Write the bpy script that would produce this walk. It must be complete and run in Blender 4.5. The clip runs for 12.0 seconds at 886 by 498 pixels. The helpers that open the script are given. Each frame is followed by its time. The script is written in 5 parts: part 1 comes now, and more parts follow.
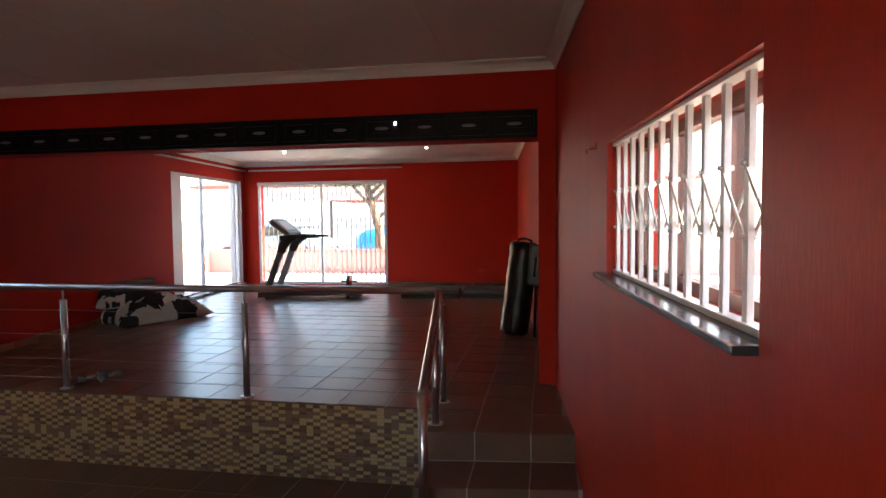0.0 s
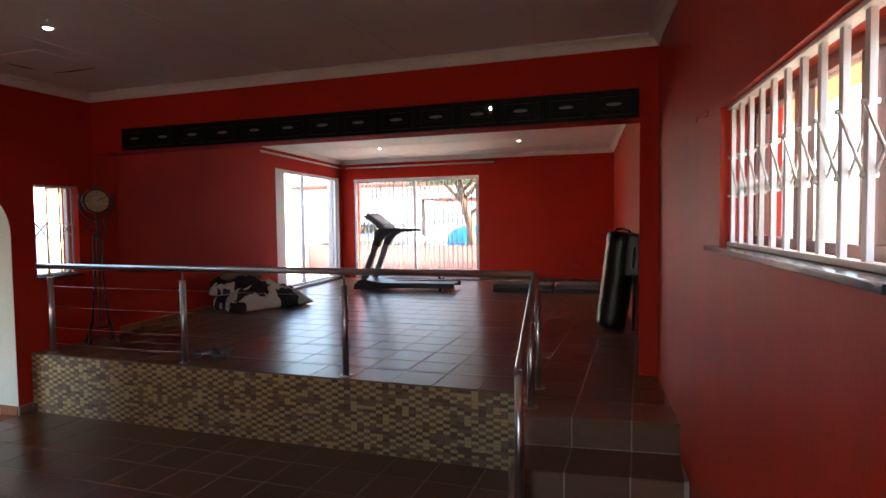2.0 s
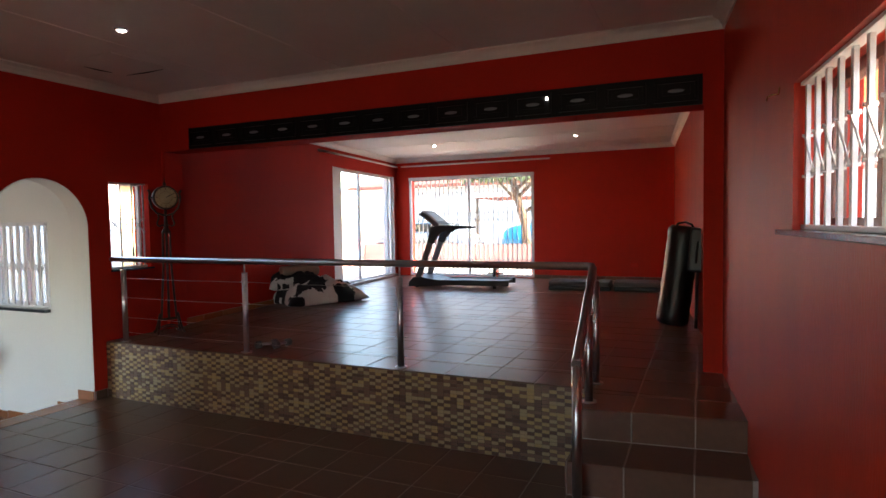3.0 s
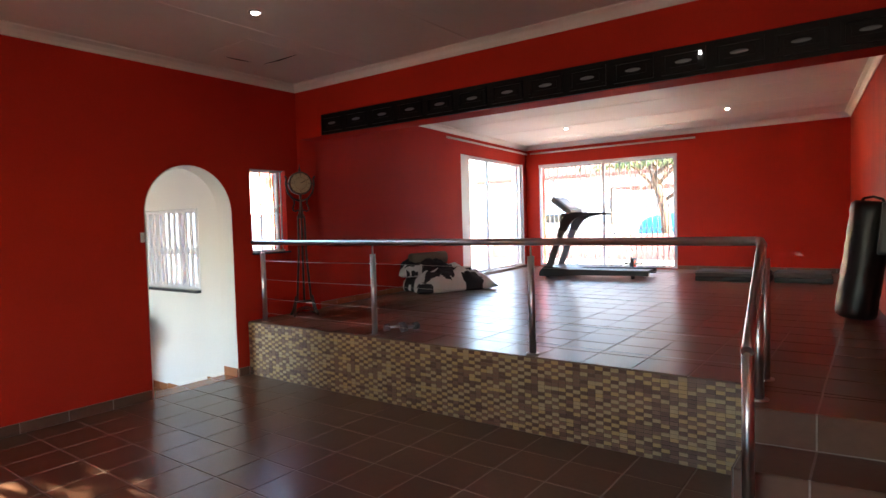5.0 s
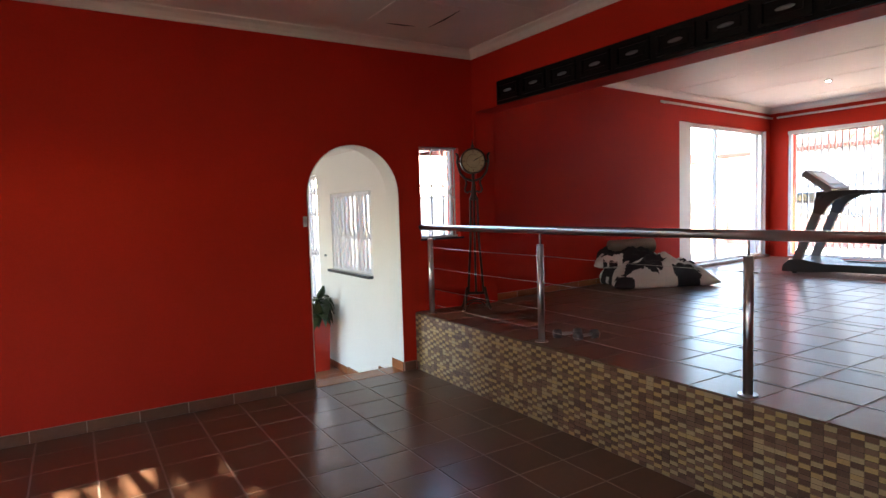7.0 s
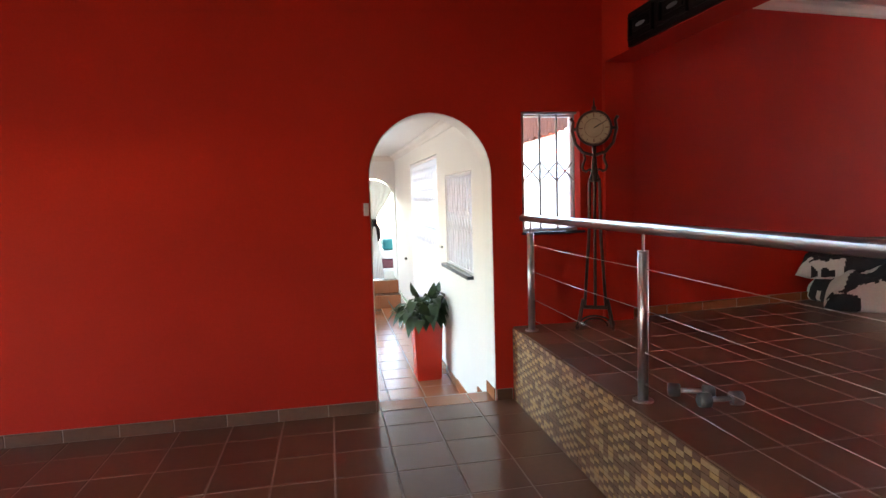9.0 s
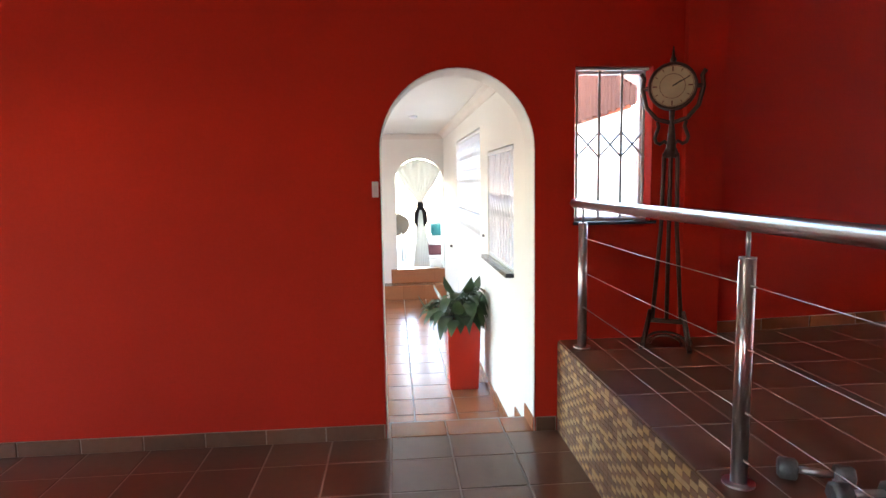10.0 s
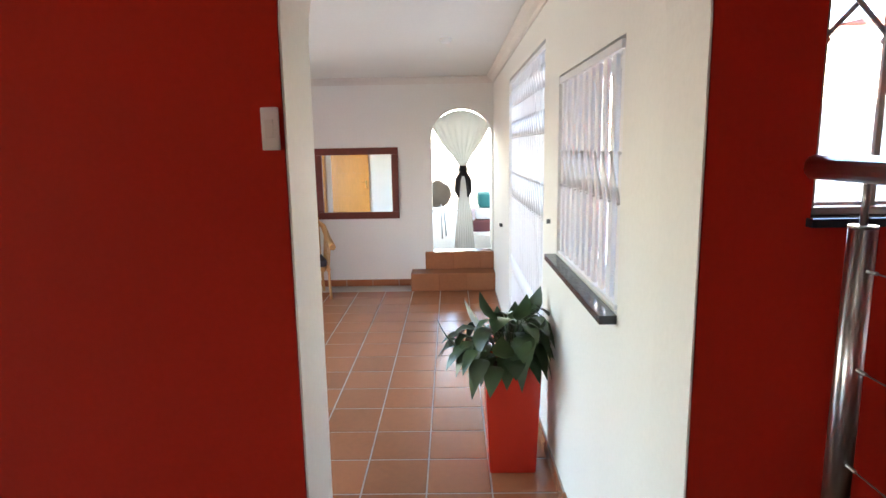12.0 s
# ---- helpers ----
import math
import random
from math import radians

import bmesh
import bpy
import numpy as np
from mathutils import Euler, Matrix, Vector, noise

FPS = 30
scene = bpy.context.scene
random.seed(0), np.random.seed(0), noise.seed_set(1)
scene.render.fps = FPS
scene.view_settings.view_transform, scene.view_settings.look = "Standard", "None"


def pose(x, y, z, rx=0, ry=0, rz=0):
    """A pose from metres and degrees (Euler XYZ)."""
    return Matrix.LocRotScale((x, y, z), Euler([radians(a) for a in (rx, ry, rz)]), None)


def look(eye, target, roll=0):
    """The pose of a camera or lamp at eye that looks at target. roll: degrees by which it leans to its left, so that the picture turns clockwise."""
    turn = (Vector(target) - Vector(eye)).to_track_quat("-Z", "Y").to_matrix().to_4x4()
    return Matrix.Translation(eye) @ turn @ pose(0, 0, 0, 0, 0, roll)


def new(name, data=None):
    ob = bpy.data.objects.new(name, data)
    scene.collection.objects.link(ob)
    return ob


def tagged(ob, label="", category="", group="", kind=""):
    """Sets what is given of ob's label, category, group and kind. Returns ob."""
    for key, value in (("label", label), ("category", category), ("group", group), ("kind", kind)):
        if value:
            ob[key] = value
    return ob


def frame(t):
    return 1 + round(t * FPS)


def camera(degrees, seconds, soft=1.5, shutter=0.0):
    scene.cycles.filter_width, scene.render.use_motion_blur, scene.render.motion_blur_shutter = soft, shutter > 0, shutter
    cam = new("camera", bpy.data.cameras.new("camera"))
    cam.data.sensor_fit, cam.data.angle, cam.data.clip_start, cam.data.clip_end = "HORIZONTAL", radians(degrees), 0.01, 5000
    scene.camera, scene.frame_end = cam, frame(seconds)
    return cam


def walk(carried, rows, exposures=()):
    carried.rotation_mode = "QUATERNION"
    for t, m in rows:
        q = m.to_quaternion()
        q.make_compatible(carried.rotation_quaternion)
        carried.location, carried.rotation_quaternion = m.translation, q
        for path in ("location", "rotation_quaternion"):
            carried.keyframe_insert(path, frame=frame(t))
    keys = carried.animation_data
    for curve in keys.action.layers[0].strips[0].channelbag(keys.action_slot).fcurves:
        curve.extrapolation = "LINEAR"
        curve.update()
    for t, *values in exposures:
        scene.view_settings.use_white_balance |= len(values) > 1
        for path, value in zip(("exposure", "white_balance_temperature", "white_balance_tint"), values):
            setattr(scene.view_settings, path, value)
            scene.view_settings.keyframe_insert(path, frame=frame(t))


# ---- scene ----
cam = camera(73.7, 12.0)
PATH = [
    (0, (0.293, 0.738, 1.946), (-0.055, 2.705, 1.843), -0.6),
    (0.5, (0.296, 0.743, 1.919), (-0.112, 2.699, 1.819), -0.6),
    (1, (0.274, 0.752, 1.885), (-0.208, 2.691, 1.786), -0.6),
    (1.5, (0.266, 0.747, 1.858), (-0.292, 2.665, 1.76), -0.7),
    (2, (0.249, 0.739, 1.81), (-0.392, 2.631, 1.716), -0.7),
    (2.5, (0.244, 0.742, 1.775), (-0.48, 2.605, 1.684), -0.9),
    (3, (0.236, 0.75, 1.739), (-0.575, 2.576, 1.651), -0.9),
    (5, (0.072, 1.013, 1.582), (-1.113, 2.621, 1.492), -1.6),
    (5.5, (-0.013, 1.237, 1.559), (-1.304, 2.761, 1.46), -1.7),
    (6, (-0.075, 1.487, 1.564), (-1.527, 2.859, 1.452), -1.8),
    (6.5, (-0.153, 1.722, 1.57), (-1.738, 2.936, 1.443), -1.8),
    (7, (-0.276, 2.002, 1.601), (-1.968, 3.06, 1.464), -1.7),
    (7.5, (-0.408, 2.308, 1.614), (-2.184, 3.216, 1.47), -1.8),
    (7.7, (-0.493, 2.454, 1.623), (-2.308, 3.281, 1.472), -1.9),
    (9.3, (-1.256, 3.629, 1.566), (-3.224, 3.937, 1.383), -1.3),
    (9.5, (-1.419, 3.689, 1.55), (-3.391, 3.957, 1.358), -1.0),
    (10, (-1.904, 3.87, 1.555), (-3.885, 4.032, 1.331), -0.9),
    (10.5, (-2.384, 4.007, 1.533), (-4.368, 4.094, 1.289), -0.8),
    (11, (-2.953, 4.07, 1.501), (-4.932, 4.103, 1.215), -1.0),
    (11.5, (-3.497, 4.126, 1.492), (-5.472, 4.128, 1.174), -1.0),
    (12, (-4.082, 4.156, 1.474), (-6.052, 4.126, 1.135), -1.0),
]
EXPOSE = [(0, 3.6), (3.0, 3.6), (5.0, 4.38), (7.5, 4.25), (9.5, 4.95), (10.5, 5.0), (12, 4.5)]
walk(cam, [(t, look(eye, target, roll)) for t, eye, target, roll in PATH], EXPOSE)

# ---- world and sun ----
SUN_TO = Vector((4.85, 0.70, 2.10)).normalized()
world = bpy.data.worlds.new("sky")
scene.world = world
world.use_nodes = True
wn = world.node_tree
sky = wn.nodes.new("ShaderNodeTexSky")
sky.sky_type, sky.sun_disc = "NISHITA", False
sky.sun_elevation = math.asin(SUN_TO.z)
sky.sun_rotation = math.atan2(SUN_TO.x, SUN_TO.y)
wn.links.new(sky.outputs[0], wn.nodes["Background"].inputs[0])
wn.nodes["Background"].inputs[1].default_value = 0.15
sun = new("sun", bpy.data.lights.new("sun", "SUN"))
sun.data.energy, sun.data.angle, sun.data.color = 5.0, radians(0.5), (1.0, 0.88, 0.68)
sun.matrix_world = look(SUN_TO * 30, (0, 0, 0))


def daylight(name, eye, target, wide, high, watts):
    """An area lamp that stands in for the sky's light in an opening."""
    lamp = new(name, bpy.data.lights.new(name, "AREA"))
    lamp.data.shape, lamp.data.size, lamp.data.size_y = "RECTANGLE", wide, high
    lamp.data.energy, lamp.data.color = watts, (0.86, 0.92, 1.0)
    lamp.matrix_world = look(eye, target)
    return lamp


# fill for the low room, from an added opening behind the camera
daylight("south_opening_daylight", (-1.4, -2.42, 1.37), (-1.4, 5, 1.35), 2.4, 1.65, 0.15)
# brightens the hall from its unseen south side, through an added opening
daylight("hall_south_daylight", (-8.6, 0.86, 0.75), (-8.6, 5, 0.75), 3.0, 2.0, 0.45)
# in the gate and the far room's opening, in place of sky light
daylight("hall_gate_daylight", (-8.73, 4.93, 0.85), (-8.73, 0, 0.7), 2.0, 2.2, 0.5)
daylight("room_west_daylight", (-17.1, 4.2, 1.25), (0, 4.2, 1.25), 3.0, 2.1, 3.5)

# ---- materials ----


def material(name, base, rough=0.5, metal=0.0, grain=30.0, vary=0.12, bump=0.1, stains=1.2, stain=0.1, per_piece=0.0, coat=0.0, stretch=(1, 1, 1), spec=0.5):
    """A surface with a fine grain, broad stains, a little relief and, for pieces, a tone of their own."""
    m = bpy.data.materials.new(name)
    m.use_nodes = True
    nt = m.node_tree
    n, ln = nt.nodes, nt.links
    b = n["Principled BSDF"]
    b.inputs["Metallic"].default_value = metal
    b.inputs["Coat Weight"].default_value = coat
    b.inputs["Coat Roughness"].default_value = 0.15
    b.inputs["Specular IOR Level"].default_value = spec
    tc = n.new("ShaderNodeTexCoord")
    mp = n.new("ShaderNodeMapping")
    mp.inputs["Scale"].default_value = stretch
    if per_piece:
        where, add = n.new("ShaderNodeObjectInfo"), n.new("ShaderNodeVectorMath")
        ln.new(tc.outputs["Object"], add.inputs[0])
        ln.new(where.outputs["Location"], add.inputs[1])
        ln.new(add.outputs[0], mp.inputs[0])
    else:
        ln.new(tc.outputs["Object"], mp.inputs[0])
    fine, broad = n.new("ShaderNodeTexNoise"), n.new("ShaderNodeTexNoise")
    fine.inputs["Scale"].default_value, fine.inputs["Detail"].default_value = grain, 6
    broad.inputs["Scale"].default_value, broad.inputs["Detail"].default_value = stains, 4
    for q in (fine, broad):
        ln.new(mp.outputs[0], q.inputs["Vector"])
    value = None
    for q, amount in ((fine, vary), (broad, stain)):
        r = n.new("ShaderNodeMapRange")
        r.inputs["From Min"].default_value, r.inputs["From Max"].default_value = 0.15, 0.85
        r.inputs["To Min"].default_value, r.inputs["To Max"].default_value = 1 - amount, 1 + amount
        ln.new(q.outputs["Fac"], r.inputs["Value"])
        if value is None:
            value = r.outputs[0]
        else:
            x = n.new("ShaderNodeMath")
            x.operation = "MULTIPLY"
            ln.new(value, x.inputs[0])
            ln.new(r.outputs[0], x.inputs[1])
            value = x.outputs[0]
    if per_piece:
        info = n.new("ShaderNodeObjectInfo")
        r = n.new("ShaderNodeMapRange")
        r.inputs["To Min"].default_value, r.inputs["To Max"].default_value = 1 - per_piece, 1 + per_piece
        ln.new(info.outputs["Random"], r.inputs["Value"])
        x = n.new("ShaderNodeMath")
        x.operation = "MULTIPLY"
        ln.new(value, x.inputs[0])
        ln.new(r.outputs[0], x.inputs[1])
        value = x.outputs[0]
    hsv = n.new("ShaderNodeHueSaturation")
    hsv.inputs["Color"].default_value = (*base, 1)
    ln.new(value, hsv.inputs["Value"])
    ln.new(hsv.outputs[0], b.inputs["Base Color"])
    b.inputs["Roughness"].default_value = rough
    if bump:
        bm_ = n.new("ShaderNodeBump")
        bm_.inputs["Strength"].default_value, bm_.inputs["Distance"].default_value = bump, 0.01
        ln.new(fine.outputs["Fac"], bm_.inputs["Height"])
        ln.new(bm_.outputs[0], b.inputs["Normal"])
    return m


def glowing(name, colour, power):
    m = bpy.data.materials.new(name)
    m.use_nodes = True
    b = m.node_tree.nodes["Principled BSDF"]
    b.inputs["Emission Color"].default_value = (*colour, 1)
    b.inputs["Emission Strength"].default_value = power
    return m


def pane_material():
    m = bpy.data.materials.new("window_glass")
    m.use_nodes = True
    b = m.node_tree.nodes["Principled BSDF"]
    b.inputs["Transmission Weight"].default_value = 1
    b.inputs["Roughness"].default_value = 0.0
    b.inputs["IOR"].default_value = 1.02
    return m


RED = material("red_wall_paint", (0.45, 0.022, 0.009), 0.7, grain=55, vary=0.06, bump=0.12, stains=1.0, stain=0.12, spec=0.16)
RED_WORN = material("worn_red_wall_paint", (0.45, 0.028, 0.01), 0.4, grain=40, vary=0.1, bump=0.16, stains=1.6, stain=0.22, stretch=(2.2, 2.2, 0.5), spec=0.28)
RED_GLOSS = material("red_gloss_paint", (0.55, 0.03, 0.015), 0.25, grain=20, vary=0.04, bump=0.03)
WHITE = material("white_wall_paint", (0.78, 0.77, 0.74), 0.55, grain=45, vary=0.03, bump=0.15, stain=0.04)
CEILING = material("ceiling_board_paint", (0.74, 0.7, 0.66), 0.6, grain=12, vary=0.03, bump=0.05, stain=0.07)
CORNICE = material("cornice_paint", (0.72, 0.68, 0.64), 0.5, grain=20, vary=0.03, bump=0.05)
TILE = material("glazed_brown_tile", (0.155, 0.078, 0.048), 0.28, grain=25, vary=0.12, bump=0.03, stains=1.5, stain=0.12, per_piece=0.14, spec=0.55)
TILE_HALL = material("terracotta_tile", (0.31, 0.115, 0.05), 0.24, grain=25, vary=0.08, bump=0.03, stains=1.5, stain=0.1, per_piece=0.1)
GROUT = material("grey_grout", (0.4, 0.33, 0.29), 0.85, grain=80, vary=0.2, bump=0.3)
MOSAIC = [material("mosaic_" + a, c, r, grain=60, vary=0.12, bump=0.05, per_piece=0.1) for a, c, r in (
    ("dark_brown", (0.115, 0.055, 0.034), 0.35), ("brown", (0.18, 0.095, 0.058), 0.4), ("gold", (0.44, 0.29, 0.12), 0.35), ("beige", (0.43, 0.31, 0.165), 0.4))]
MOSAIC_GROUT = material("brown_mosaic_grout", (0.16, 0.1, 0.06), 0.85, grain=80, vary=0.2, bump=0.3)
STEEL = material("brushed_steel", (0.55, 0.55, 0.56), 0.28, 1.0, grain=80, vary=0.05, bump=0.02, stretch=(1, 1, 0.1))
WIRE = material("steel_cable", (0.55, 0.54, 0.52), 0.35, 1.0, grain=200, vary=0.1, bump=0.1)
GRILLE = material("white_enamel", (0.8, 0.8, 0.82), 0.3, grain=30, vary=0.03, bump=0.02)
# the same white enamel, greyed for bars that stand against bright windows
GRILLE_BACKLIT = material("dull_white_enamel", (0.45, 0.45, 0.46), 0.4, grain=30, vary=0.06, bump=0.02)
ALU = material("white_aluminium", (0.72, 0.72, 0.74), 0.35, grain=30, vary=0.03, bump=0.02)
SLATE = material("grey_slate_sill", (0.035, 0.042, 0.055), 0.18, grain=25, vary=0.25, bump=0.2)
BLACKWOOD = material("black_stained_wood", (0.009, 0.008, 0.008), 0.45, grain=20, vary=0.25, bump=0.12, stretch=(0.3, 3, 3), spec=0.15)
BROWNWOOD = material("brown_window_wood", (0.16, 0.06, 0.045), 0.4, grain=20, vary=0.2, bump=0.1)
MAHOGANY = material("mahogany_frame", (0.13, 0.022, 0.014), 0.3, grain=25, vary=0.25, bump=0.06)
PINE = material("varnished_pine", (0.62, 0.27, 0.05), 0.3, grain=14, vary=0.16, bump=0.05, stretch=(4, 4, 0.4))
WICKER = material("honey_wicker", (0.45, 0.25, 0.09), 0.5, grain=60, vary=0.3, bump=0.4)
IRON = material("rusty_black_iron", (0.06, 0.03, 0.022), 0.5, 0.4, grain=40, vary=0.4, bump=0.3)
DIAL = material("aged_clock_dial", (0.4, 0.34, 0.22), 0.4, grain=14, vary=0.14, bump=0.02, stains=6, stain=0.12)
INK = material("dark_ink", (0.03, 0.025, 0.02), 0.6, vary=0.05, bump=0)
VINYL = material("black_vinyl", (0.012, 0.012, 0.013), 0.36, grain=18, vary=0.2, bump=0.25)
PLASTIC = material("dark_grey_plastic", (0.05, 0.053, 0.06), 0.38, grain=60, vary=0.1, bump=0.08)
SILVER = material("silver_paint", (0.2, 0.21, 0.225), 0.35, 0.4, grain=60, vary=0.06, bump=0.02)
RUBBER = material("black_rubber", (0.025, 0.027, 0.032), 0.45, grain=90, vary=0.2, bump=0.2)
GREYMAT = material("grey_foam_mat", (0.16, 0.16, 0.17), 0.7, grain=60, vary=0.15, bump=0.25)
CONSOLE = material("pale_grey_plastic", (0.3, 0.31, 0.3), 0.4, grain=60, vary=0.08, bump=0.05)
DUMB = material("grey_cast_metal", (0.14, 0.15, 0.16), 0.35, 0.4, grain=70, vary=0.25, bump=0.2)
CLOTH_W = material("white_printed_cotton", (0.66, 0.65, 0.64), 0.85, grain=60, vary=0.07, bump=0.3)
CLOTH_B = material("black_printed_cotton", (0.02, 0.02, 0.026), 0.85, grain=60, vary=0.2, bump=0.3)
CLOTH_G = material("taupe_fabric", (0.2, 0.16, 0.13), 0.85, grain=60, vary=0.15, bump=0.3)
SHEER = material("white_curtain", (0.8, 0.8, 0.78), 0.8, grain=60, vary=0.05, bump=0.2)
_nt = SHEER.node_tree
_mix, _tr = _nt.nodes.new("ShaderNodeMixShader"), _nt.nodes.new("ShaderNodeBsdfTranslucent")
_tr.inputs[0].default_value = (0.8, 0.8, 0.78, 1)
_nt.links.new(_nt.nodes["Principled BSDF"].outputs[0], _mix.inputs[1])
_nt.links.new(_tr.outputs[0], _mix.inputs[2])
_mix.inputs[0].default_value = 0.55
_nt.links.new(_mix.outputs[0], _nt.nodes["Material Output"].inputs[0])
TEAL = material("teal_fabric", (0.02, 0.15, 0.15), 0.8, grain=60, vary=0.15, bump=0.2)
MAROON = material("maroon_fabric", (0.12, 0.035, 0.04), 0.8, grain=60, vary=0.15, bump=0.2)
LEAF = material("glossy_dark_leaf", (0.035, 0.065, 0.022), 0.35, grain=20, vary=0.3, bump=0.1, per_piece=0.35)
TREE_LEAF = material("tree_leaf", (0.06, 0.1, 0.03), 0.5, grain=10, vary=0.3, bump=0.1)
BARK = material("bark", (0.13, 0.09, 0.06), 0.9, grain=12, vary=0.4, bump=0.8, stretch=(3, 3, 0.5))
SOIL = material("dark_soil", (0.03, 0.02, 0.015), 0.95, grain=60, vary=0.4, bump=0.8)
PINK = material("pink_plaster", (0.6, 0.33, 0.29), 0.8, grain=30, vary=0.08, bump=0.2)
YELLOW = material("yellow_plaster", (0.8, 0.66, 0.38), 0.8, grain=30, vary=0.06, bump=0.2)
OUTWHITE = material("white_plaster", (0.8, 0.78, 0.74), 0.8, grain=30, vary=0.05, bump=0.2)
ROOF = material("red_roof_tiles", (0.3, 0.1, 0.07), 0.7, grain=8, vary=0.25, bump=0.4)
# red boards with the shade of the deep eave put into their colour
GABLE = material("weathered_red_boards", (0.085, 0.028, 0.018), 0.9, grain=20, vary=0.25, bump=0.3, spec=0.08)
PAVING = material("pale_concrete_paving", (0.55, 0.52, 0.48), 0.85, grain=25, vary=0.12, bump=0.3)
EARTH = material("dry_ground", (0.35, 0.29, 0.2), 0.95, grain=4, vary=0.25, bump=0.5, stains=0.2, stain=0.2)
BLUE = material("blue_tarpaulin", (0.02, 0.25, 0.5), 0.4, grain=6, vary=0.12, bump=0.4)
CARPAINT = material("silver_car_paint", (0.4, 0.42, 0.44), 0.25, 0.6, grain=40, vary=0.03, bump=0)
DARKGLASS = material("dark_car_glass", (0.02, 0.025, 0.03), 0.08, vary=0.02, bump=0)
MIRROR = material("mirror_silver", (0.92, 0.92, 0.92), 0.02, 1.0, vary=0.0, bump=0, stain=0.01)
BRASS = material("brass", (0.7, 0.5, 0.2), 0.25, 1.0, vary=0.05, bump=0)
GLASS = pane_material()
INDICATOR = glowing("indicator_light", (1.0, 0.95, 0.9), 1.5)
LAMP = glowing("lit_bulb", (1.0, 0.93, 0.8), 14)

# ---- mesh tools ----


def mesh_object(name, bm, mats, parent=None, smooth=False, m=None):
    me = bpy.data.meshes.new(name)
    bmesh.ops.recalc_face_normals(bm, faces=bm.faces)
    bm.to_mesh(me)
    bm.free()
    for q in (mats if isinstance(mats, (list, tuple)) else [mats]):
        me.materials.append(q)
    if smooth:
        me.shade_smooth()
    ob = new(name, me)
    if parent is not None:
        ob.parent = parent
    if m is not None:
        ob.matrix_basis = m
    return ob


def add_box(bm, x0, y0, z0, x1, y1, z1, bevel=0.0, slot=0, m=None):
    r = bmesh.ops.create_cube(bm, size=1)
    vs = r["verts"]
    for v in vs:
        v.co = Vector((x0 + (v.co.x + 0.5) * (x1 - x0), y0 + (v.co.y + 0.5) * (y1 - y0), z0 + (v.co.z + 0.5) * (z1 - z0)))
    fs = {f for v in vs for f in v.link_faces}
    for f in fs:
        f.material_index = slot
    if bevel:
        es = list({e for v in vs for e in v.link_edges})
        out = bmesh.ops.bevel(bm, geom=es, offset=bevel, segments=2, affect="EDGES", profile=0.7)
        vs = list({v for f in out["faces"] for v in f.verts} | {v for v in vs if v.is_valid})
        for f in out["faces"]:
            f.material_index = slot
    if m is not None:
        bmesh.ops.transform(bm, matrix=m, verts=vs)
    return vs


def box(name, x0, y0, z0, x1, y1, z1, mat, parent=None, bevel=0.0, m=None):
    bm = bmesh.new()
    add_box(bm, x0, y0, z0, x1, y1, z1, bevel)
    return mesh_object(name, bm, mat, parent, m=m)


def add_tube(bm, points, radius, sides=10, slot=0, caps=True):
    """A round bar along points; radius may be one number or one for each point."""
    pts = [Vector(p) for p in points]
    rad = radius if isinstance(radius, (list, tuple)) else [radius] * len(pts)
    rings = []
    ref = None
    for i, p in enumerate(pts):
        d = (pts[min(i + 1, len(pts) - 1)] - pts[max(i - 1, 0)]).normalized()
        if ref is None:
            ref = d.orthogonal().normalized()
        ref = (ref - d * ref.dot(d)).normalized()
        side = d.cross(ref)
        rings.append([bm.verts.new(p + (ref * math.cos(a) + side * math.sin(a)) * rad[i]) for a in (2 * math.pi * k / sides for k in range(sides))])
    for a, b in zip(rings, rings[1:]):
        for k in range(sides):
            f = bm.faces.new((a[k], a[(k + 1) % sides], b[(k + 1) % sides], b[k]))
            f.smooth, f.material_index = True, slot
    if caps:
        for q in (rings[0][::-1], rings[-1]):
            bm.faces.new(q).material_index = slot


def tube(name, points, radius, mat, parent=None, sides=10, m=None):
    bm = bmesh.new()
    add_tube(bm, points, radius, sides)
    return mesh_object(name, bm, mat, parent, m=m)


def empty(name, m, label, category, group=""):
    ob = new(name)
    ob.empty_display_size = 0.1
    ob.matrix_basis = m
    return tagged(ob, label, category, group)


def plate(name, outline, holes, thick, mat, m, parent=None):
    """A slab with holes: outlines in its own x, z plane, thick along its own y."""
    from mathutils.geometry import tessellate_polygon
    loops = [[Vector((u, 0, v)) for u, v in q] for q in (outline, *holes)]
    flat = [v for q in loops for v in q]
    bm = bmesh.new()
    front = [bm.verts.new(v) for v in flat]
    back = [bm.verts.new(v + Vector((0, thick, 0))) for v in flat]
    for tri in tessellate_polygon([[Vector((v.x, v.z, 0)) for v in q] for q in loops]):
        bm.faces.new([front[i] for i in tri])
        bm.faces.new([back[i] for i in reversed(tri)])
    s = 0
    for q in loops:
        for i in range(len(q)):
            j = (i + 1) % len(q)
            bm.faces.new((front[s + i], front[s + j], back[s + j], back[s + i]))
        s += len(q)
    return mesh_object(name, bm, mat, parent, m=m)


def rect(u0, z0, u1, z1):
    return [(u0, z0), (u1, z0), (u1, z1), (u0, z1)]


def arch(u0, z0, u1, spring, top, n=24):
    c, r = (u0 + u1) / 2, (u1 - u0) / 2
    return [(u0, z0), (u1, z0)] + [(c + r * math.cos(math.pi * k / n), spring + (top - spring) * math.sin(math.pi * k / n)) for k in range(n + 1)]


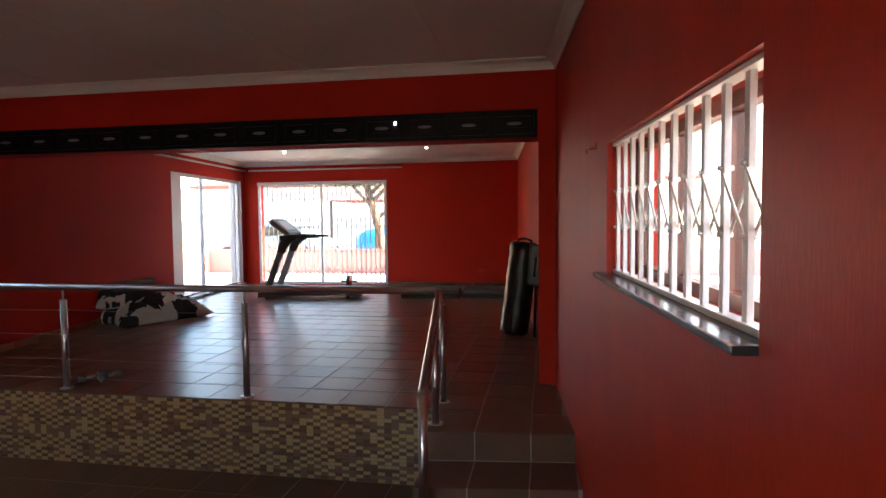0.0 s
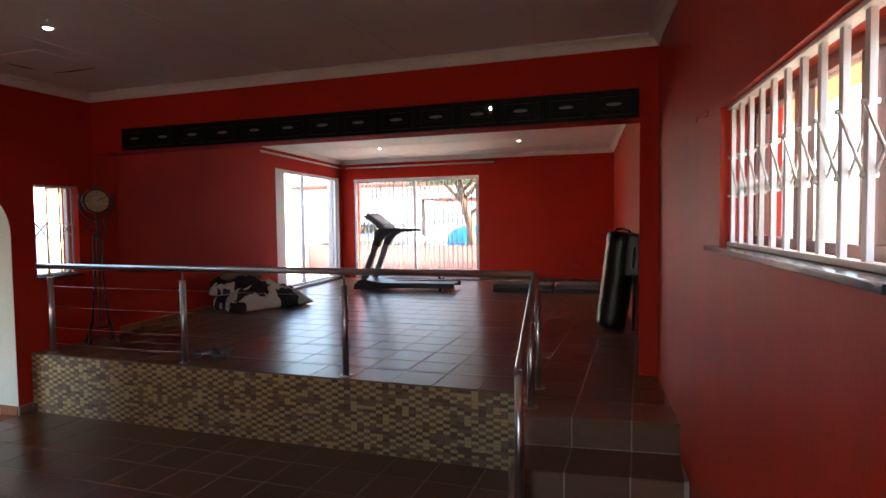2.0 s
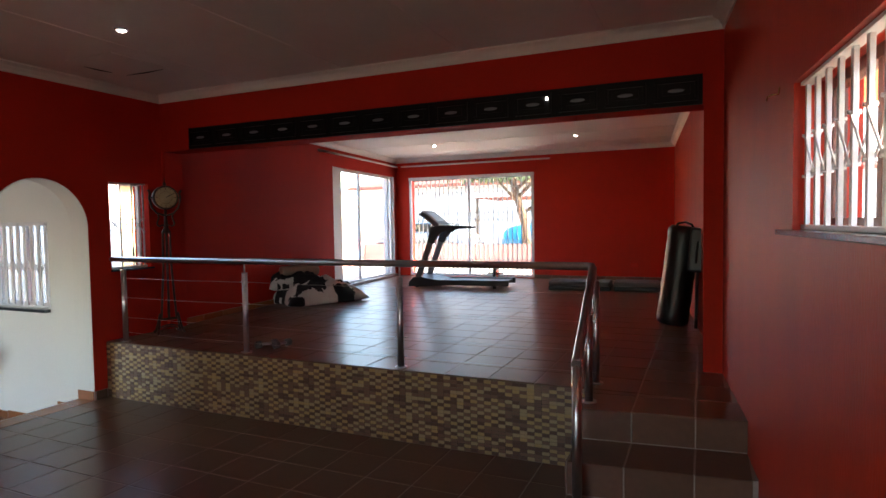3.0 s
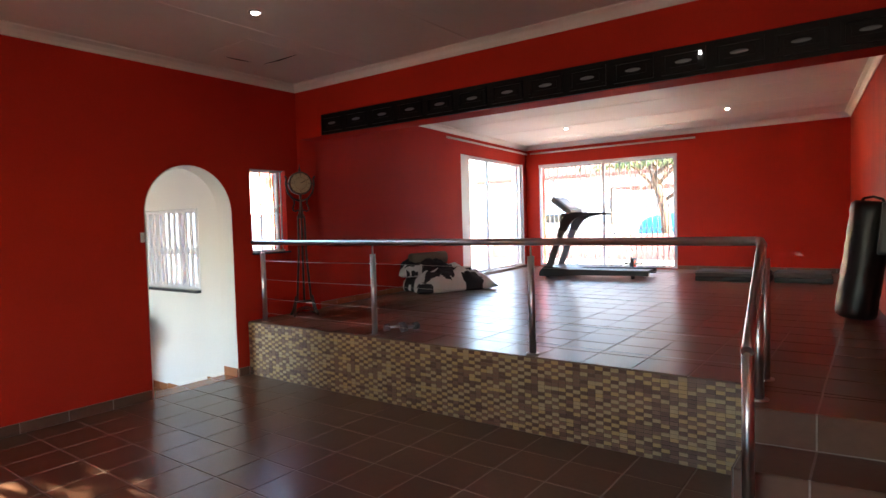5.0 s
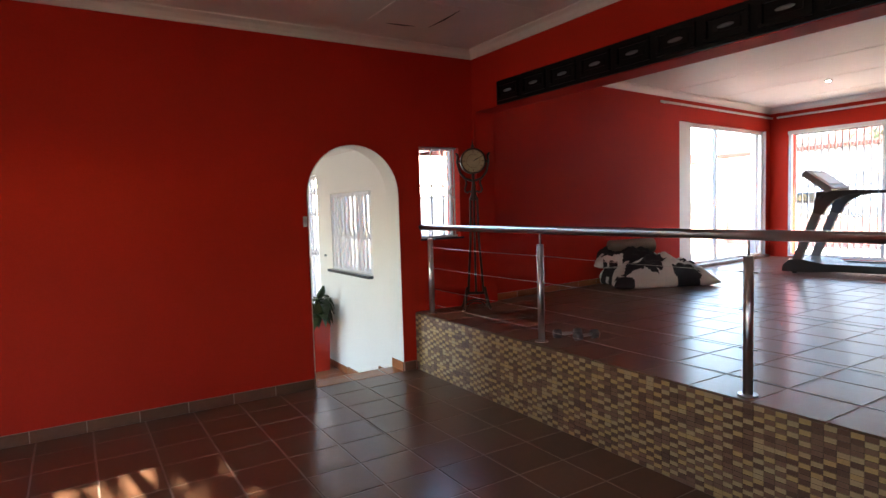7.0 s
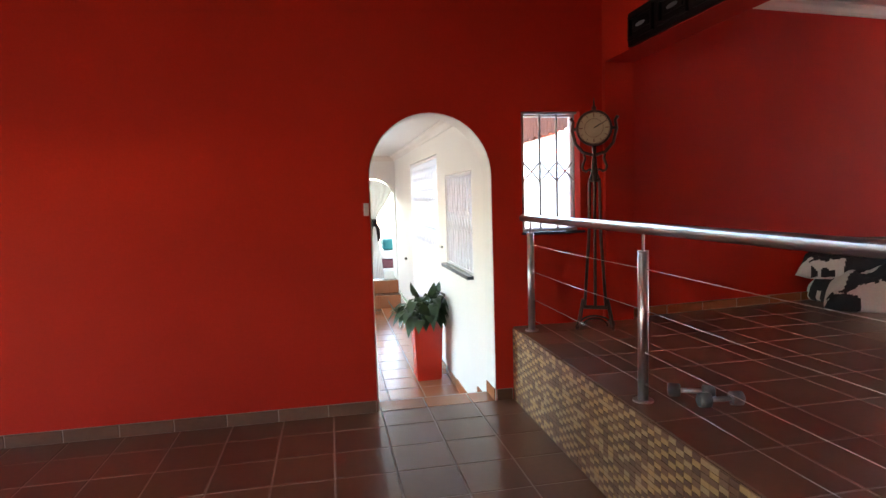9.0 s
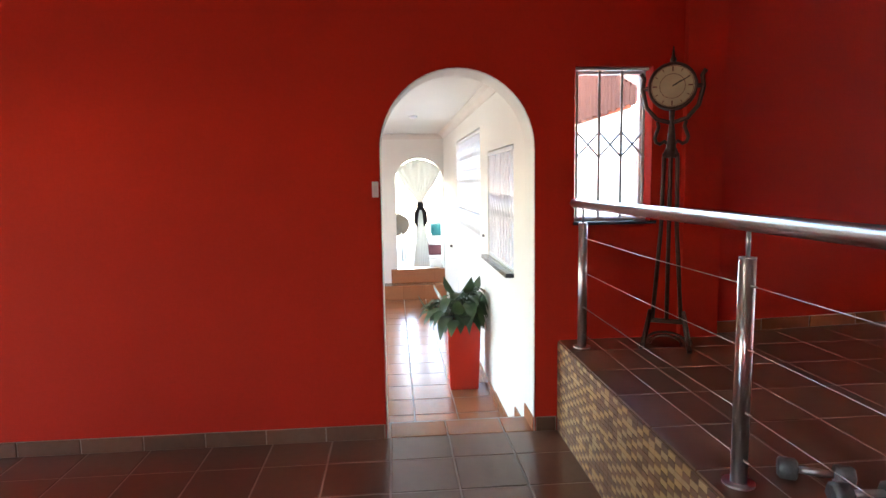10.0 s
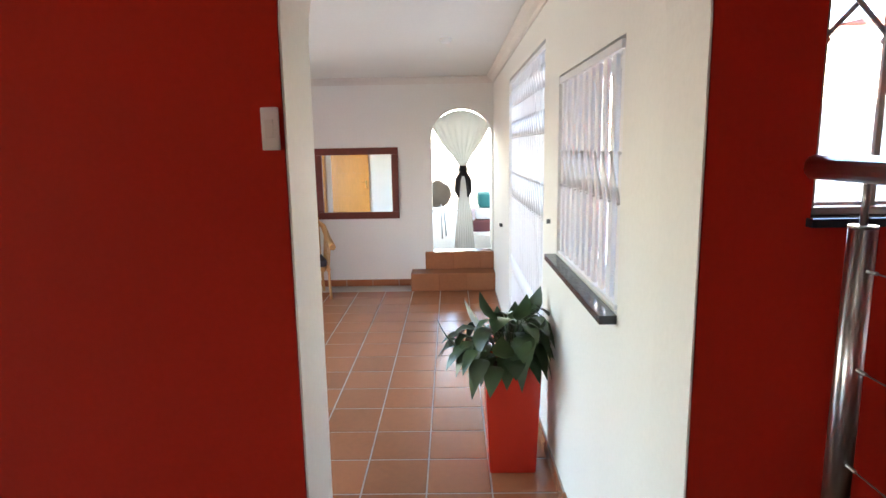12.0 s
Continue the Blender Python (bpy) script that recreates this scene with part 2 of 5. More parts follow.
def along(p0, p1):
    """The pose whose x runs from p0 to p1, with y to its left."""
    d = Vector((p1[0] - p0[0], p1[1] - p0[1], 0))
    return Matrix.Translation((p0[0], p0[1], 0)) @ pose(0, 0, 0, 0, 0, math.degrees(math.atan2(d.y, d.x))), d.length


def structure(ob, label="", category=""):
    return tagged(ob, label, category, kind="structure")


# ---- the plan ----
PLAT, CEIL, HALL, HALL_CEIL = 0.575, 3.215, -0.365, 2.36
XL, YFRONT, YHEAD, YFAR, YBACK = -5.4, 4.86, 5.617, 12.55, -2.4
HALL_Y, HALL_END, LEFT_T = 4.716, -11.9, 0.24


def xr(y):
    return 0.36 - 0.093 * (y - 5.616)


def xu(y):
    return XL - 0.105 * (y - 5.62)


m_right, len_right = along((xr(13.0), 13.0), (xr(YBACK - 0.3), YBACK - 0.3))
kr = math.sqrt(1 + 0.093 ** 2)


def ur(y):
    return (13.0 - y) * kr


structure(plate("wall_east", rect(0, -0.3, len_right, CEIL + 0.2), [rect(ur(3.5), 1.69, ur(1.97), 2.275)], 0.24, RED_WORN, m_right), "red painted plaster wall with a barred window", "wall")
m_left, len_left = along((XL, YBACK), (XL, YHEAD + 0.24))
structure(plate("wall_west", rect(0, -0.6, len_left, CEIL + 0.2), [arch(3.79 - YBACK, -0.4, 4.716 - YBACK, 1.74, 2.217), rect(4.955 - YBACK, 1.305, 5.43 - YBACK, 2.222)], LEFT_T, RED, m_left), "red painted plaster wall with an arched opening", "wall")
m_ul, len_ul = along((xu(YHEAD + 0.24), YHEAD + 0.24), (xu(13.0), 13.0))
ku = math.sqrt(1 + 0.105 ** 2)


def uu(y):
    return (y - YHEAD - 0.24) * ku


structure(plate("wall_upper_west", rect(0, 0.2, len_ul, CEIL + 0.2), [rect(uu(9.6), PLAT + 0.02, uu(12.40), 2.78)], 0.24, RED, m_ul), "red painted plaster wall with a sliding door", "wall")
m_far, len_far = along((-6.7, YFAR), (0.2, YFAR))
structure(plate("wall_north", rect(0.40, 0.2, len_far, CEIL + 0.2), [rect(-5.81 + 6.7, PLAT + 0.015, -2.96 + 6.7, 2.745)], 0.24, RED, m_far), "red painted plaster wall with a large barred window", "wall")
# this opening is added, out of view, to let in fill light
structure(plate("wall_south", rect(0, -0.3, 7.6, CEIL + 0.2), [rect(1.8, 0.55, 4.2, 2.2)], 0.24, RED, along((1.6, YBACK), (-6.0, YBACK))[0]), "red painted plaster wall with an added unseen opening for fill light", "wall")
structure(box("wall_header", XL, YHEAD, 2.588, xr(YHEAD), YHEAD + 0.24, CEIL + 0.1, RED), "red header wall over the wide opening", "wall")
structure(box("wall_nib", XL, YHEAD, 0.3, XL + 0.05, YHEAD + 0.237, 2.588, RED), "red plaster nib beside the opening", "wall")
structure(box("wall_pier", 0.222, YHEAD, 0.3, 0.5, YHEAD + 0.237, 2.588, RED), "red plaster pier beside the opening", "wall")


def prism(name, corners, z0, z1, mat):
    bm = bmesh.new()
    a = [bm.verts.new((x, y, z0)) for x, y in corners]
    b = [bm.verts.new((x, y, z1)) for x, y in corners]
    bm.faces.new(a[::-1])
    bm.faces.new(b)
    for i in range(len(a)):
        j = (i + 1) % len(a)
        bm.faces.new((a[i], a[j], b[j], b[i]))
    return mesh_object(name, bm, mat)


STAIR_X = -0.48


def nosing(k, x):
    """The front edge of step k (0: the platform), square to the east wall."""
    return 4.40 - 0.38 * k + 0.11 * (x - STAIR_X)


floor_low = structure(prism("floor", [(XL - LEFT_T, YBACK), (xr(YBACK), YBACK), (xr(YHEAD), YHEAD), (XL - LEFT_T, YHEAD)], -0.5, -0.0022, GROUT), "brown glazed tile floor with pale grout", "floor")
floor_up = structure(prism("floor_platform", [(XL, YFRONT + 0.012), (STAIR_X, YFRONT + 0.012), (STAIR_X, nosing(0, STAIR_X) + 0.012), (xr(4.5), nosing(0, xr(4.5)) + 0.012), (xr(13), 12.79), (xu(13), 12.79), (XL - 0.02, YHEAD)], 0.0, PLAT - 0.0022, GROUT), "raised brown glazed tile floor", "floor")
structure(prism("ceiling", [(XL, YBACK), (xr(YBACK), YBACK), (xr(YHEAD), YHEAD), (XL, YHEAD)], CEIL, CEIL + 0.06, CEILING), "painted white board ceiling with cover strips", "ceiling")
structure(prism("ceiling_upper", [(XL, YHEAD + 0.24), (xr(YHEAD), YHEAD + 0.24), (xr(12.55), 12.55), (xu(12.55), 12.55)], CEIL - 0.045, CEIL + 0.06, CEILING), "painted white board ceiling", "ceiling")
structure(prism("roof_slab", [(-6.9, YBACK - 0.3), (1.6, YBACK - 0.3), (1.0, 13.3), (-6.9, 13.3)], CEIL + 0.2, CEIL + 0.4, OUTWHITE), "plain roof slab", "roof")


def cornice(name, p0, p1, z):
    m, n = along(p0, p1)
    bm = bmesh.new()
    prof = [(0, 0), (0, -0.085), (-0.012, -0.085), (-0.02, -0.06), (-0.045, -0.03), (-0.07, -0.018), (-0.085, -0.012), (-0.085, 0)]
    a = [bm.verts.new((0, y, z)) for y, z in prof]
    b = [bm.verts.new((n, y, z)) for y, z in prof]
    bm.faces.new(a)
    bm.faces.new(b[::-1])
    for i in range(len(a)):
        j = (i + 1) % len(a)
        bm.faces.new((a[i], b[i], b[j], a[j]))
    ob = mesh_object(name, bm, CORNICE, m=Matrix.Translation((0, 0, z - 0.001)) @ m)
    return structure(ob, "white moulded cornice under the ceiling", "cornice")


cornice("cornice_west", (XL + 0.001, YBACK), (XL + 0.001, YHEAD), CEIL)
cornice("cornice_head", (XL, YHEAD - 0.001), (xr(YHEAD), YHEAD - 0.001), CEIL)
cornice("cornice_east", (xr(YHEAD) - 0.001, YHEAD), (xr(YBACK) - 0.001, YBACK), CEIL)
cornice("cornice_upper_west", (xu(YHEAD + 0.24) + 0.001, YHEAD + 0.24), (xu(YFAR) + 0.001, YFAR), CEIL - 0.045)
cornice("cornice_upper_north", (xu(YFAR), YFAR - 0.001), (xr(YFAR), YFAR - 0.001), CEIL - 0.045)
cornice("cornice_upper_east", (xr(YFAR) - 0.001, YFAR), (xr(YHEAD + 0.24) - 0.001, YHEAD + 0.24), CEIL - 0.045)


def strip(x0, y0, x1, y1, z, wide=0.04):
    m, n = along((x0, y0), (x1, y1))
    return structure(box("trim", 0, -wide / 2, -0.004, n, wide / 2, 0.001, CEILING, m=Matrix.Translation((0, 0, z)) @ m, bevel=0.0015), "flat cover strip on the ceiling", "trim")


for x in (-4.1, -2.9, -1.7, -0.5):
    strip(x, YBACK, x, YHEAD - 0.09, CEIL)
for y in (6.9, 8.1, 9.3, 10.5, 11.7):
    strip(xu(y) + 0.09, y, xr(y) - 0.09, y, CEIL - 0.045, 0.03)

structure(box("eave_east", 0.98, YBACK, 2.68, 1.6, 7.0, 2.9, YELLOW, None, 0.01), "yellow painted roof eave over the window", "eave")
skin = structure(plate("wall_outer_skin", rect(0, -0.6, len_ul, CEIL + 0.2), [rect(uu(9.6), PLAT + 0.02, uu(12.40), 2.78)], 0.02, OUTWHITE, m_ul @ pose(0, 0.243, 0)), "white plastered outer face of the wall", "wall")
structure(box("door_reveal", uu(12.40) - 0.012, 0.0, PLAT + 0.02, uu(12.40) - 0.001, 0.262, 2.78, ALU, None, 0.0, m_ul), "white lining of the door reveal", "trim")

# stair down to the low floor


def step_outline(k):
    return [(STAIR_X + 0.002, nosing(k, STAIR_X) + 0.012), (xr(4.2), nosing(k, xr(4.2)) + 0.012), (xr(4.5), nosing(k - 1, xr(4.5)) + 0.014), (STAIR_X + 0.002, nosing(k - 1, STAIR_X) + 0.014)]


stair = structure(prism("stairs", step_outline(1), 0, 0.381, GROUT), "brown tiled steps with pale nosing joints", "stairs")
prism("lower_step", step_outline(2), 0, 0.189, GROUT).parent = stair

# hall
hall_x = XL - LEFT_T
structure(plate("wall_hall_north", rect(0, -0.8, 7.0, 2.7), [rect(0.4, 0.9, 1.56, 1.82), rect(2.02, HALL + 0.03, 4.16, 2.085)], 0.22, WHITE, along((hall_x - 0.001, HALL_Y), (hall_x - 7.0, HALL_Y))[0] @ Matrix.Diagonal((1, -1, 1, 1))), "white plaster wall with barred openings", "wall")
m_end, _ = along((HALL_END, 0.9), (HALL_END, HALL_Y + 0.2))
structure(plate("wall_hall_end", rect(0, -0.8, HALL_Y + 0.2 - 0.9, 2.7), [arch(3.905 - 0.9, 0.09, 4.70 - 0.9, 1.60, 1.966)], 0.2, WHITE, m_end), "white plaster wall with an arched opening", "wall")
# opening made up for the hall's fill lamp, never in view
structure(plate("wall_hall_south", rect(0, -0.8, 6.56, 2.7), [rect(2.1, HALL + 0.1, 5.1, 1.75)], 0.2, WHITE, along((-12.2, 0.7), (hall_x, 0.7))[0]), "white plaster wall with an added unseen opening for the hall fill", "wall")
structure(box("wall_hall_east_lining", hall_x - 0.012, 0.9, HALL - 0.2, hall_x - 0.001, 3.788, HALL_CEIL + 0.1, WHITE), "white plaster wall", "wall")
structure(box("ceiling_hall", -12.1, 0.9, HALL_CEIL, hall_x, HALL_Y, HALL_CEIL + 0.1, WHITE), "white painted hall ceiling", "ceiling")
structure(box("roof_hall", -17.5, 0.5, 2.72, hall_x - 0.01, HALL_Y + 0.5, 2.86, OUTWHITE), "plain flat roof slab", "roof")
floor_hall = structure(box("floor_hall", -12.1, 0.9, HALL - 0.2, hall_x - 0.34, HALL_Y, HALL - 0.0022, GROUT), "terracotta tile floor", "floor")
cornice("cornice_hall", (HALL_END + 0.001, 0.9), (HALL_END + 0.001, HALL_Y), HALL_CEIL)
cornice("cornice_hall_north", (HALL_END, HALL_Y - 0.001), (hall_x, HALL_Y - 0.001), HALL_CEIL)
hall_step = structure(box("steps_hall", hall_x - 0.34, 3.6, HALL - 0.2, hall_x + 0.02, HALL_Y - 0.001, -0.19, TILE_HALL), "terracotta tiled steps down to the hall", "stairs")
# white lining of the arch
bm = bmesh.new()
ring = arch(3.79, -0.001, 4.716, 1.74, 2.217)[1:]
ring = [(4.716, 0.0)] + ring[1:] + [(3.79, 0.0)]
for (y0, z0), (y1, z1) in zip(ring, ring[1:]):
    c = Vector((0, 4.253, 1.5))
    quad = [(XL - 0.0, y0, z0), (XL - 0.0, y1, z1), (hall_x - 0.012, y1, z1), (hall_x - 0.012, y0, z0)]
    inner = []
    for q in quad:
        inward = Vector((0, 4.253 - q[1], 0 if q[2] < 1.74 else 1.74 - q[2]))
        inner.append(bm.verts.new(Vector(q) + inward.normalized() * 0.006 + Vector((0.003 if q[0] == XL else 0, 0, 0))))
    bm.faces.new(inner)
bmesh.ops.remove_doubles(bm, verts=bm.verts, dist=0.0005)
lining = mesh_object("arch_lining", bm, WHITE)
md = lining.modifiers.new("thick", "SOLIDIFY")
md.thickness, md.offset = 0.005, 0
structure(lining, "white painted reveal of the arched opening", "trim")

# room beyond the end arch
structure(box("floor_room", -17, 2.0, -0.2, HALL_END - 0.2, 6.2, 0.09, PAVING), "pale polished floor of the next room", "floor")
structure(box("wall_room_north", -17, 6.2, -0.2, HALL_END - 0.2, 6.4, 2.7, OUTWHITE), "white wall", "wall")
structure(box("wall_room_south", -17, 1.8, -0.2, HALL_END - 0.2, 2.0, 2.7, OUTWHITE), "white wall", "wall")
structure(plate("wall_room_west", rect(0, -0.2, 4.6, 2.7), [rect(0.9, 0.12, 4.0, 2.3)], 0.2, OUTWHITE, along((-17, 1.8), (-17, 6.4))[0]), "white wall with a wide glazed opening", "wall")
structure(box("ceiling_room", -17, 1.9, 2.45, HALL_END - 0.2, 6.3, 2.55, WHITE), "white ceiling", "ceiling")
steps_end = structure(box("steps_end", HALL_END, 3.80, HALL - 0.1, HALL_END + 0.02, HALL_Y - 0.001, 0.096, TILE_HALL), "terracotta tiled steps up to the arch", "stairs")
bm = bmesh.new()
add_box(bm, HALL_END - 0.18, 3.91, 0.0, HALL_END + 0.05, 4.70, 0.098, 0.008)
add_box(bm, HALL_END + 0.02, 3.62, HALL - 0.1, HALL_END + 0.33, HALL_Y - 0.002, -0.135, 0.008)
tread = mesh_object("tread", bm, TILE_HALL, steps_end)

# ---- outside ----
bm = bmesh.new()
bmesh.ops.create_grid(bm, x_segments=1, y_segments=1, size=900)
structure(mesh_object("ground", bm, EARTH, m=pose(0, 0, -0.62)), "dry pale ground", "ground")
structure(prism("pavement", [(-40, 9.0), (xu(9) - 0.25, 9.0), (xu(12.79) - 0.25, 12.795), (12, 12.795), (12, 26), (-40, 26)], -0.6, 0.5, PAVING), "pale concrete yard", "pavement")
structure(box("courtyard", -12.5, 4.96, -0.6, -6.2, 8.99, -0.42, PAVING), "pale concrete courtyard", "pavement")
structure(box("boundary_wall", -9.09, 16.0, 0.45, 9, 16.2, 1.14, PINK), "low pink plastered garden wall", "wall")
structure(box("yard_wall", -9.3, 12.0, 0.45, -9.1, 16.2, 1.25, PINK), "low pink plastered yard wall", "wall")


def house(name, x0, y0, x1, y1, z0, z1, wallmat, label, over=0.5, rise=1.2):
    root = empty(name, pose(x0, y0, z0), label, "house")
    box("wall", 0, 0, 0, x1 - x0, y1 - y0, z1 - z0, wallmat, root)
    bm = bmesh.new()
    w, d, h = x1 - x0, y1 - y0, z1 - z0
    vs = [bm.verts.new(q) for q in ((-over, -over, h), (w + over, -over, h), (w + over, d + over, h), (-over, d + over, h))]
    us = [bm.verts.new((q.co.x, q.co.y, h - 0.12)) for q in vs]
    r0, r1 = bm.verts.new((w * 0.3, d / 2, h + rise)), bm.verts.new((w * 0.7, d / 2, h + rise))
    bm.faces.new(us[::-1])
    for i in range(4):
        bm.faces.new((us[i], us[(i + 1) % 4], vs[(i + 1) % 4], vs[i]))
    bm.faces.new((vs[0], vs[1], r1, r0))
    bm.faces.new((vs[1], vs[2], r1))
    bm.faces.new((vs[2], vs[3], r0, r1))
    bm.faces.new((vs[3], vs[0], r0))
    mesh_object("roof", bm, ROOF, root)
    return root


house("yellow_house", -17, 9.5, -12.3, 19, -0.5, 2.9, YELLOW, "yellow plastered house with a red tiled roof")
house("white_house", -16, 27, 6, 34, -0.62, 3.6, OUTWHITE, "white plastered house behind the yard")
house("neighbour_house", 9, -7, 16, 2.2, -0.6, 2.7, YELLOW, "yellow plastered neighbouring house with a red roof")


def tree(x, y, z, height, spread, count, seed, low=0.45, lean=0.0):
    rnd = random.Random(seed)
    root = empty("tree", pose(x, y, z), "tree with a bare brown trunk and thin green leaves", "tree")
    bm = bmesh.new()
    trunk = [(0, 0, -0.2), (0.08 + lean * 0.25, 0.05, height * 0.25), (lean * 0.6, 0.15, height * 0.5), (0.1 + lean, 0.1, height * 0.8)]
    add_tube(bm, trunk, [0.17, 0.13, 0.1, 0.04], 8)
    tips = []
    for k in range(9):
        a = k * 2.4 + rnd.random()
        z0 = height * (0.3 + 0.05 * k)
        r = spread * (0.6 + 0.4 * rnd.random())
        tip = Vector((math.cos(a) * r, math.sin(a) * r, z0 + height * 0.25))
        add_tube(bm, [(0.04 + lean * z0 / height, 0.1, z0), tip * 0.5 + Vector((0, 0, z0 * 0.55)), tip], [0.06, 0.04, 0.015], 6)
        tips.append(tip)
    mesh_object("trunk", bm, BARK, root)
    verts, faces = [], []
    for k in range(count):
        t = tips[k % len(tips)]
        c = t * (0.55 + 0.55 * rnd.random()) + Vector([rnd.gauss(0, spread * 0.22) for _ in range(3)])
        c.z = max(c.z, height * low)
        q = Euler([rnd.random() * 6 for _ in range(3)]).to_matrix()
        s = 0.06 + 0.07 * rnd.random()
        i = len(verts)
        verts += [tuple(c + q @ Vector(v) * s) for v in ((-1, 0, 0), (0, -0.45, 0.1), (1, 0, 0), (0, 0.45, 0.1))]
        faces.append((i, i + 1, i + 2, i + 3))
    me = bpy.data.meshes.new("leaves")
    me.from_pydata(verts, [], faces)
    me.materials.append(TREE_LEAF)
    lv = new("leaves", me)
    lv.parent = root
    tagged(lv, kind="stuff")
    return root


def outbuilding():
    root = empty("outbuilding", pose(-13.4, 7.7, -0.6), "white outbuilding with a red boarded gable across the courtyard", "house")
    box("wall", -2.5, 0, 0, 2.5, 1.6, 3.3, OUTWHITE, root)
    half, low, rise = 2.85, 3.28, 1.1
    bm = bmesh.new()
    for s in (-1, 1):
        a = [bm.verts.new(q) for q in ((s * half, -0.2, low + 0.3), (0, -0.2, low + 0.3 + rise), (0, 1.7, low + 0.3 + rise), (s * half, 1.7, low + 0.3))]
        b = [bm.verts.new(q.co - Vector((0, 0, 0.07))) for q in a]
        bm.faces.new(a)
        bm.faces.new(b[::-1])
        for i in range(4):
            bm.faces.new((a[i], a[(i + 1) % 4], b[(i + 1) % 4], b[i]))
    mesh_object("roof", bm, ROOF, root)
    n = 30
    for k in range(n):
        x0, x1 = -half + 2 * half * k / n, -half + 2 * half * (k + 1) / n - 0.012
        top = low + 0.24 + rise * (1 - max(abs(x0), abs(x1)) / half)
        box("board", x0, -0.17, low + 0.03 * (k % 2), x1, -0.14, top, GABLE, root, 0.003)


outbuilding()
tree(6.8, 3.4, -0.6, 6.5, 2.0, 8500, 3)
tree(-4.45, 17.5, 0.4, 5.2, 1.9, 1800, 5, 0.5, -0.9)


def carport():
    root = empty("carport", pose(-7.65, 21.4, 0.5), "open carport with a flat corrugated roof on posts", "carport")
    bm = bmesh.new()
    for k in range(40):
        add_box(bm, k * 0.15, 0, 2.12 + 0.02 * (k % 2), k * 0.15 + 0.148, 3.0, 2.15 + 0.02 * (k % 2))
    mesh_object("roof", bm, ROOF, root)
    for x in (0.1, 3.0, 5.8):
        tube("post", [(x, 0.1, 0), (x, 0.1, 2.12)], 0.05, BARK, root)


carport()


def car(name, x, y, turn, mat, label, covered):
    root = empty(name, pose(x, y, 0.5, 0, 0, turn), label, "car")
    sec = [(-2.1, 0.3, 0.62), (-2.0, 0.75, 0.8), (-1.1, 0.92, 0.84), (-0.5, 1.38, 0.7), (0.7, 1.42, 0.7), (1.4, 0.98, 0.82), (2.0, 0.86, 0.8), (2.12, 0.35, 0.65)]
    if covered:
        sec = [(-2.08, 0.9, 0.68), (-1.95, 1.1, 0.8), (-1.2, 1.24, 0.8), (0.0, 1.2, 0.78), (0.8, 1.02, 0.8), (1.5, 0.86, 0.8), (2.1, 0.7, 0.7)]
    bm = bmesh.new()
    rings = []
    for u, h, w in sec:
        base = 0.02 if covered else 0.25
        prof = [(-w, base), (-w * 1.02, h * 0.55), (-w * 0.9, h * 0.72), (-w * 0.7, h), (w * 0.7, h), (w * 0.9, h * 0.72), (w * 1.02, h * 0.55), (w, base)]
        rings.append([bm.verts.new((u, a, b)) for a, b in prof])
    for a, b in zip(rings, rings[1:]):
        for i in range(8):
            bm.faces.new((a[i], a[(i + 1) % 8], b[(i + 1) % 8], b[i]))
    bm.faces.new(rings[0])
    bm.faces.new(rings[-1][::-1])
    body = mesh_object("body", bm, mat, root, smooth=True)
    sub = body.modifiers.new("round", "SUBSURF")
    sub.levels = sub.render_levels = 1
    if not covered:
        for u in (-1.3, 1.35):
            for w in (-0.8, 0.8):
                bm = bmesh.new()
                add_tube(bm, [(u, w - 0.1, 0.3), (u, w + 0.1, 0.3)], 0.3, 18)
                mesh_object("wheel", bm, RUBBER, root)
        box("window", -0.95, -0.74, 0.98, 1.0, 0.74, 1.24, DARKGLASS, root, 0.05)


car("covered_car", -3.75, 19.6, 4, BLUE, "parked car under a bright blue cover", True)
car("car", -8.7, 19.4, 2, CARPAINT, "silver parked car behind the garden wall", False)

# ---- railing ----


def post(root, x, y, z0, top, spigot):
    bm = bmesh.new()
    add_tube(bm, [(x, y, z0), (x, y, z0 + 0.008)], 0.05, 20)
    add_tube(bm, [(x, y, z0 + 0.008), (x, y, top)], 0.0255, 18)
    add_tube(bm, [(x, y, top), (x, y, top + 0.006)], 0.026, 18)
    add_tube(bm, [(x, y, top + 0.006), (x, y, spigot)], 0.007, 10)
    mesh_object("post", bm, STEEL, root)


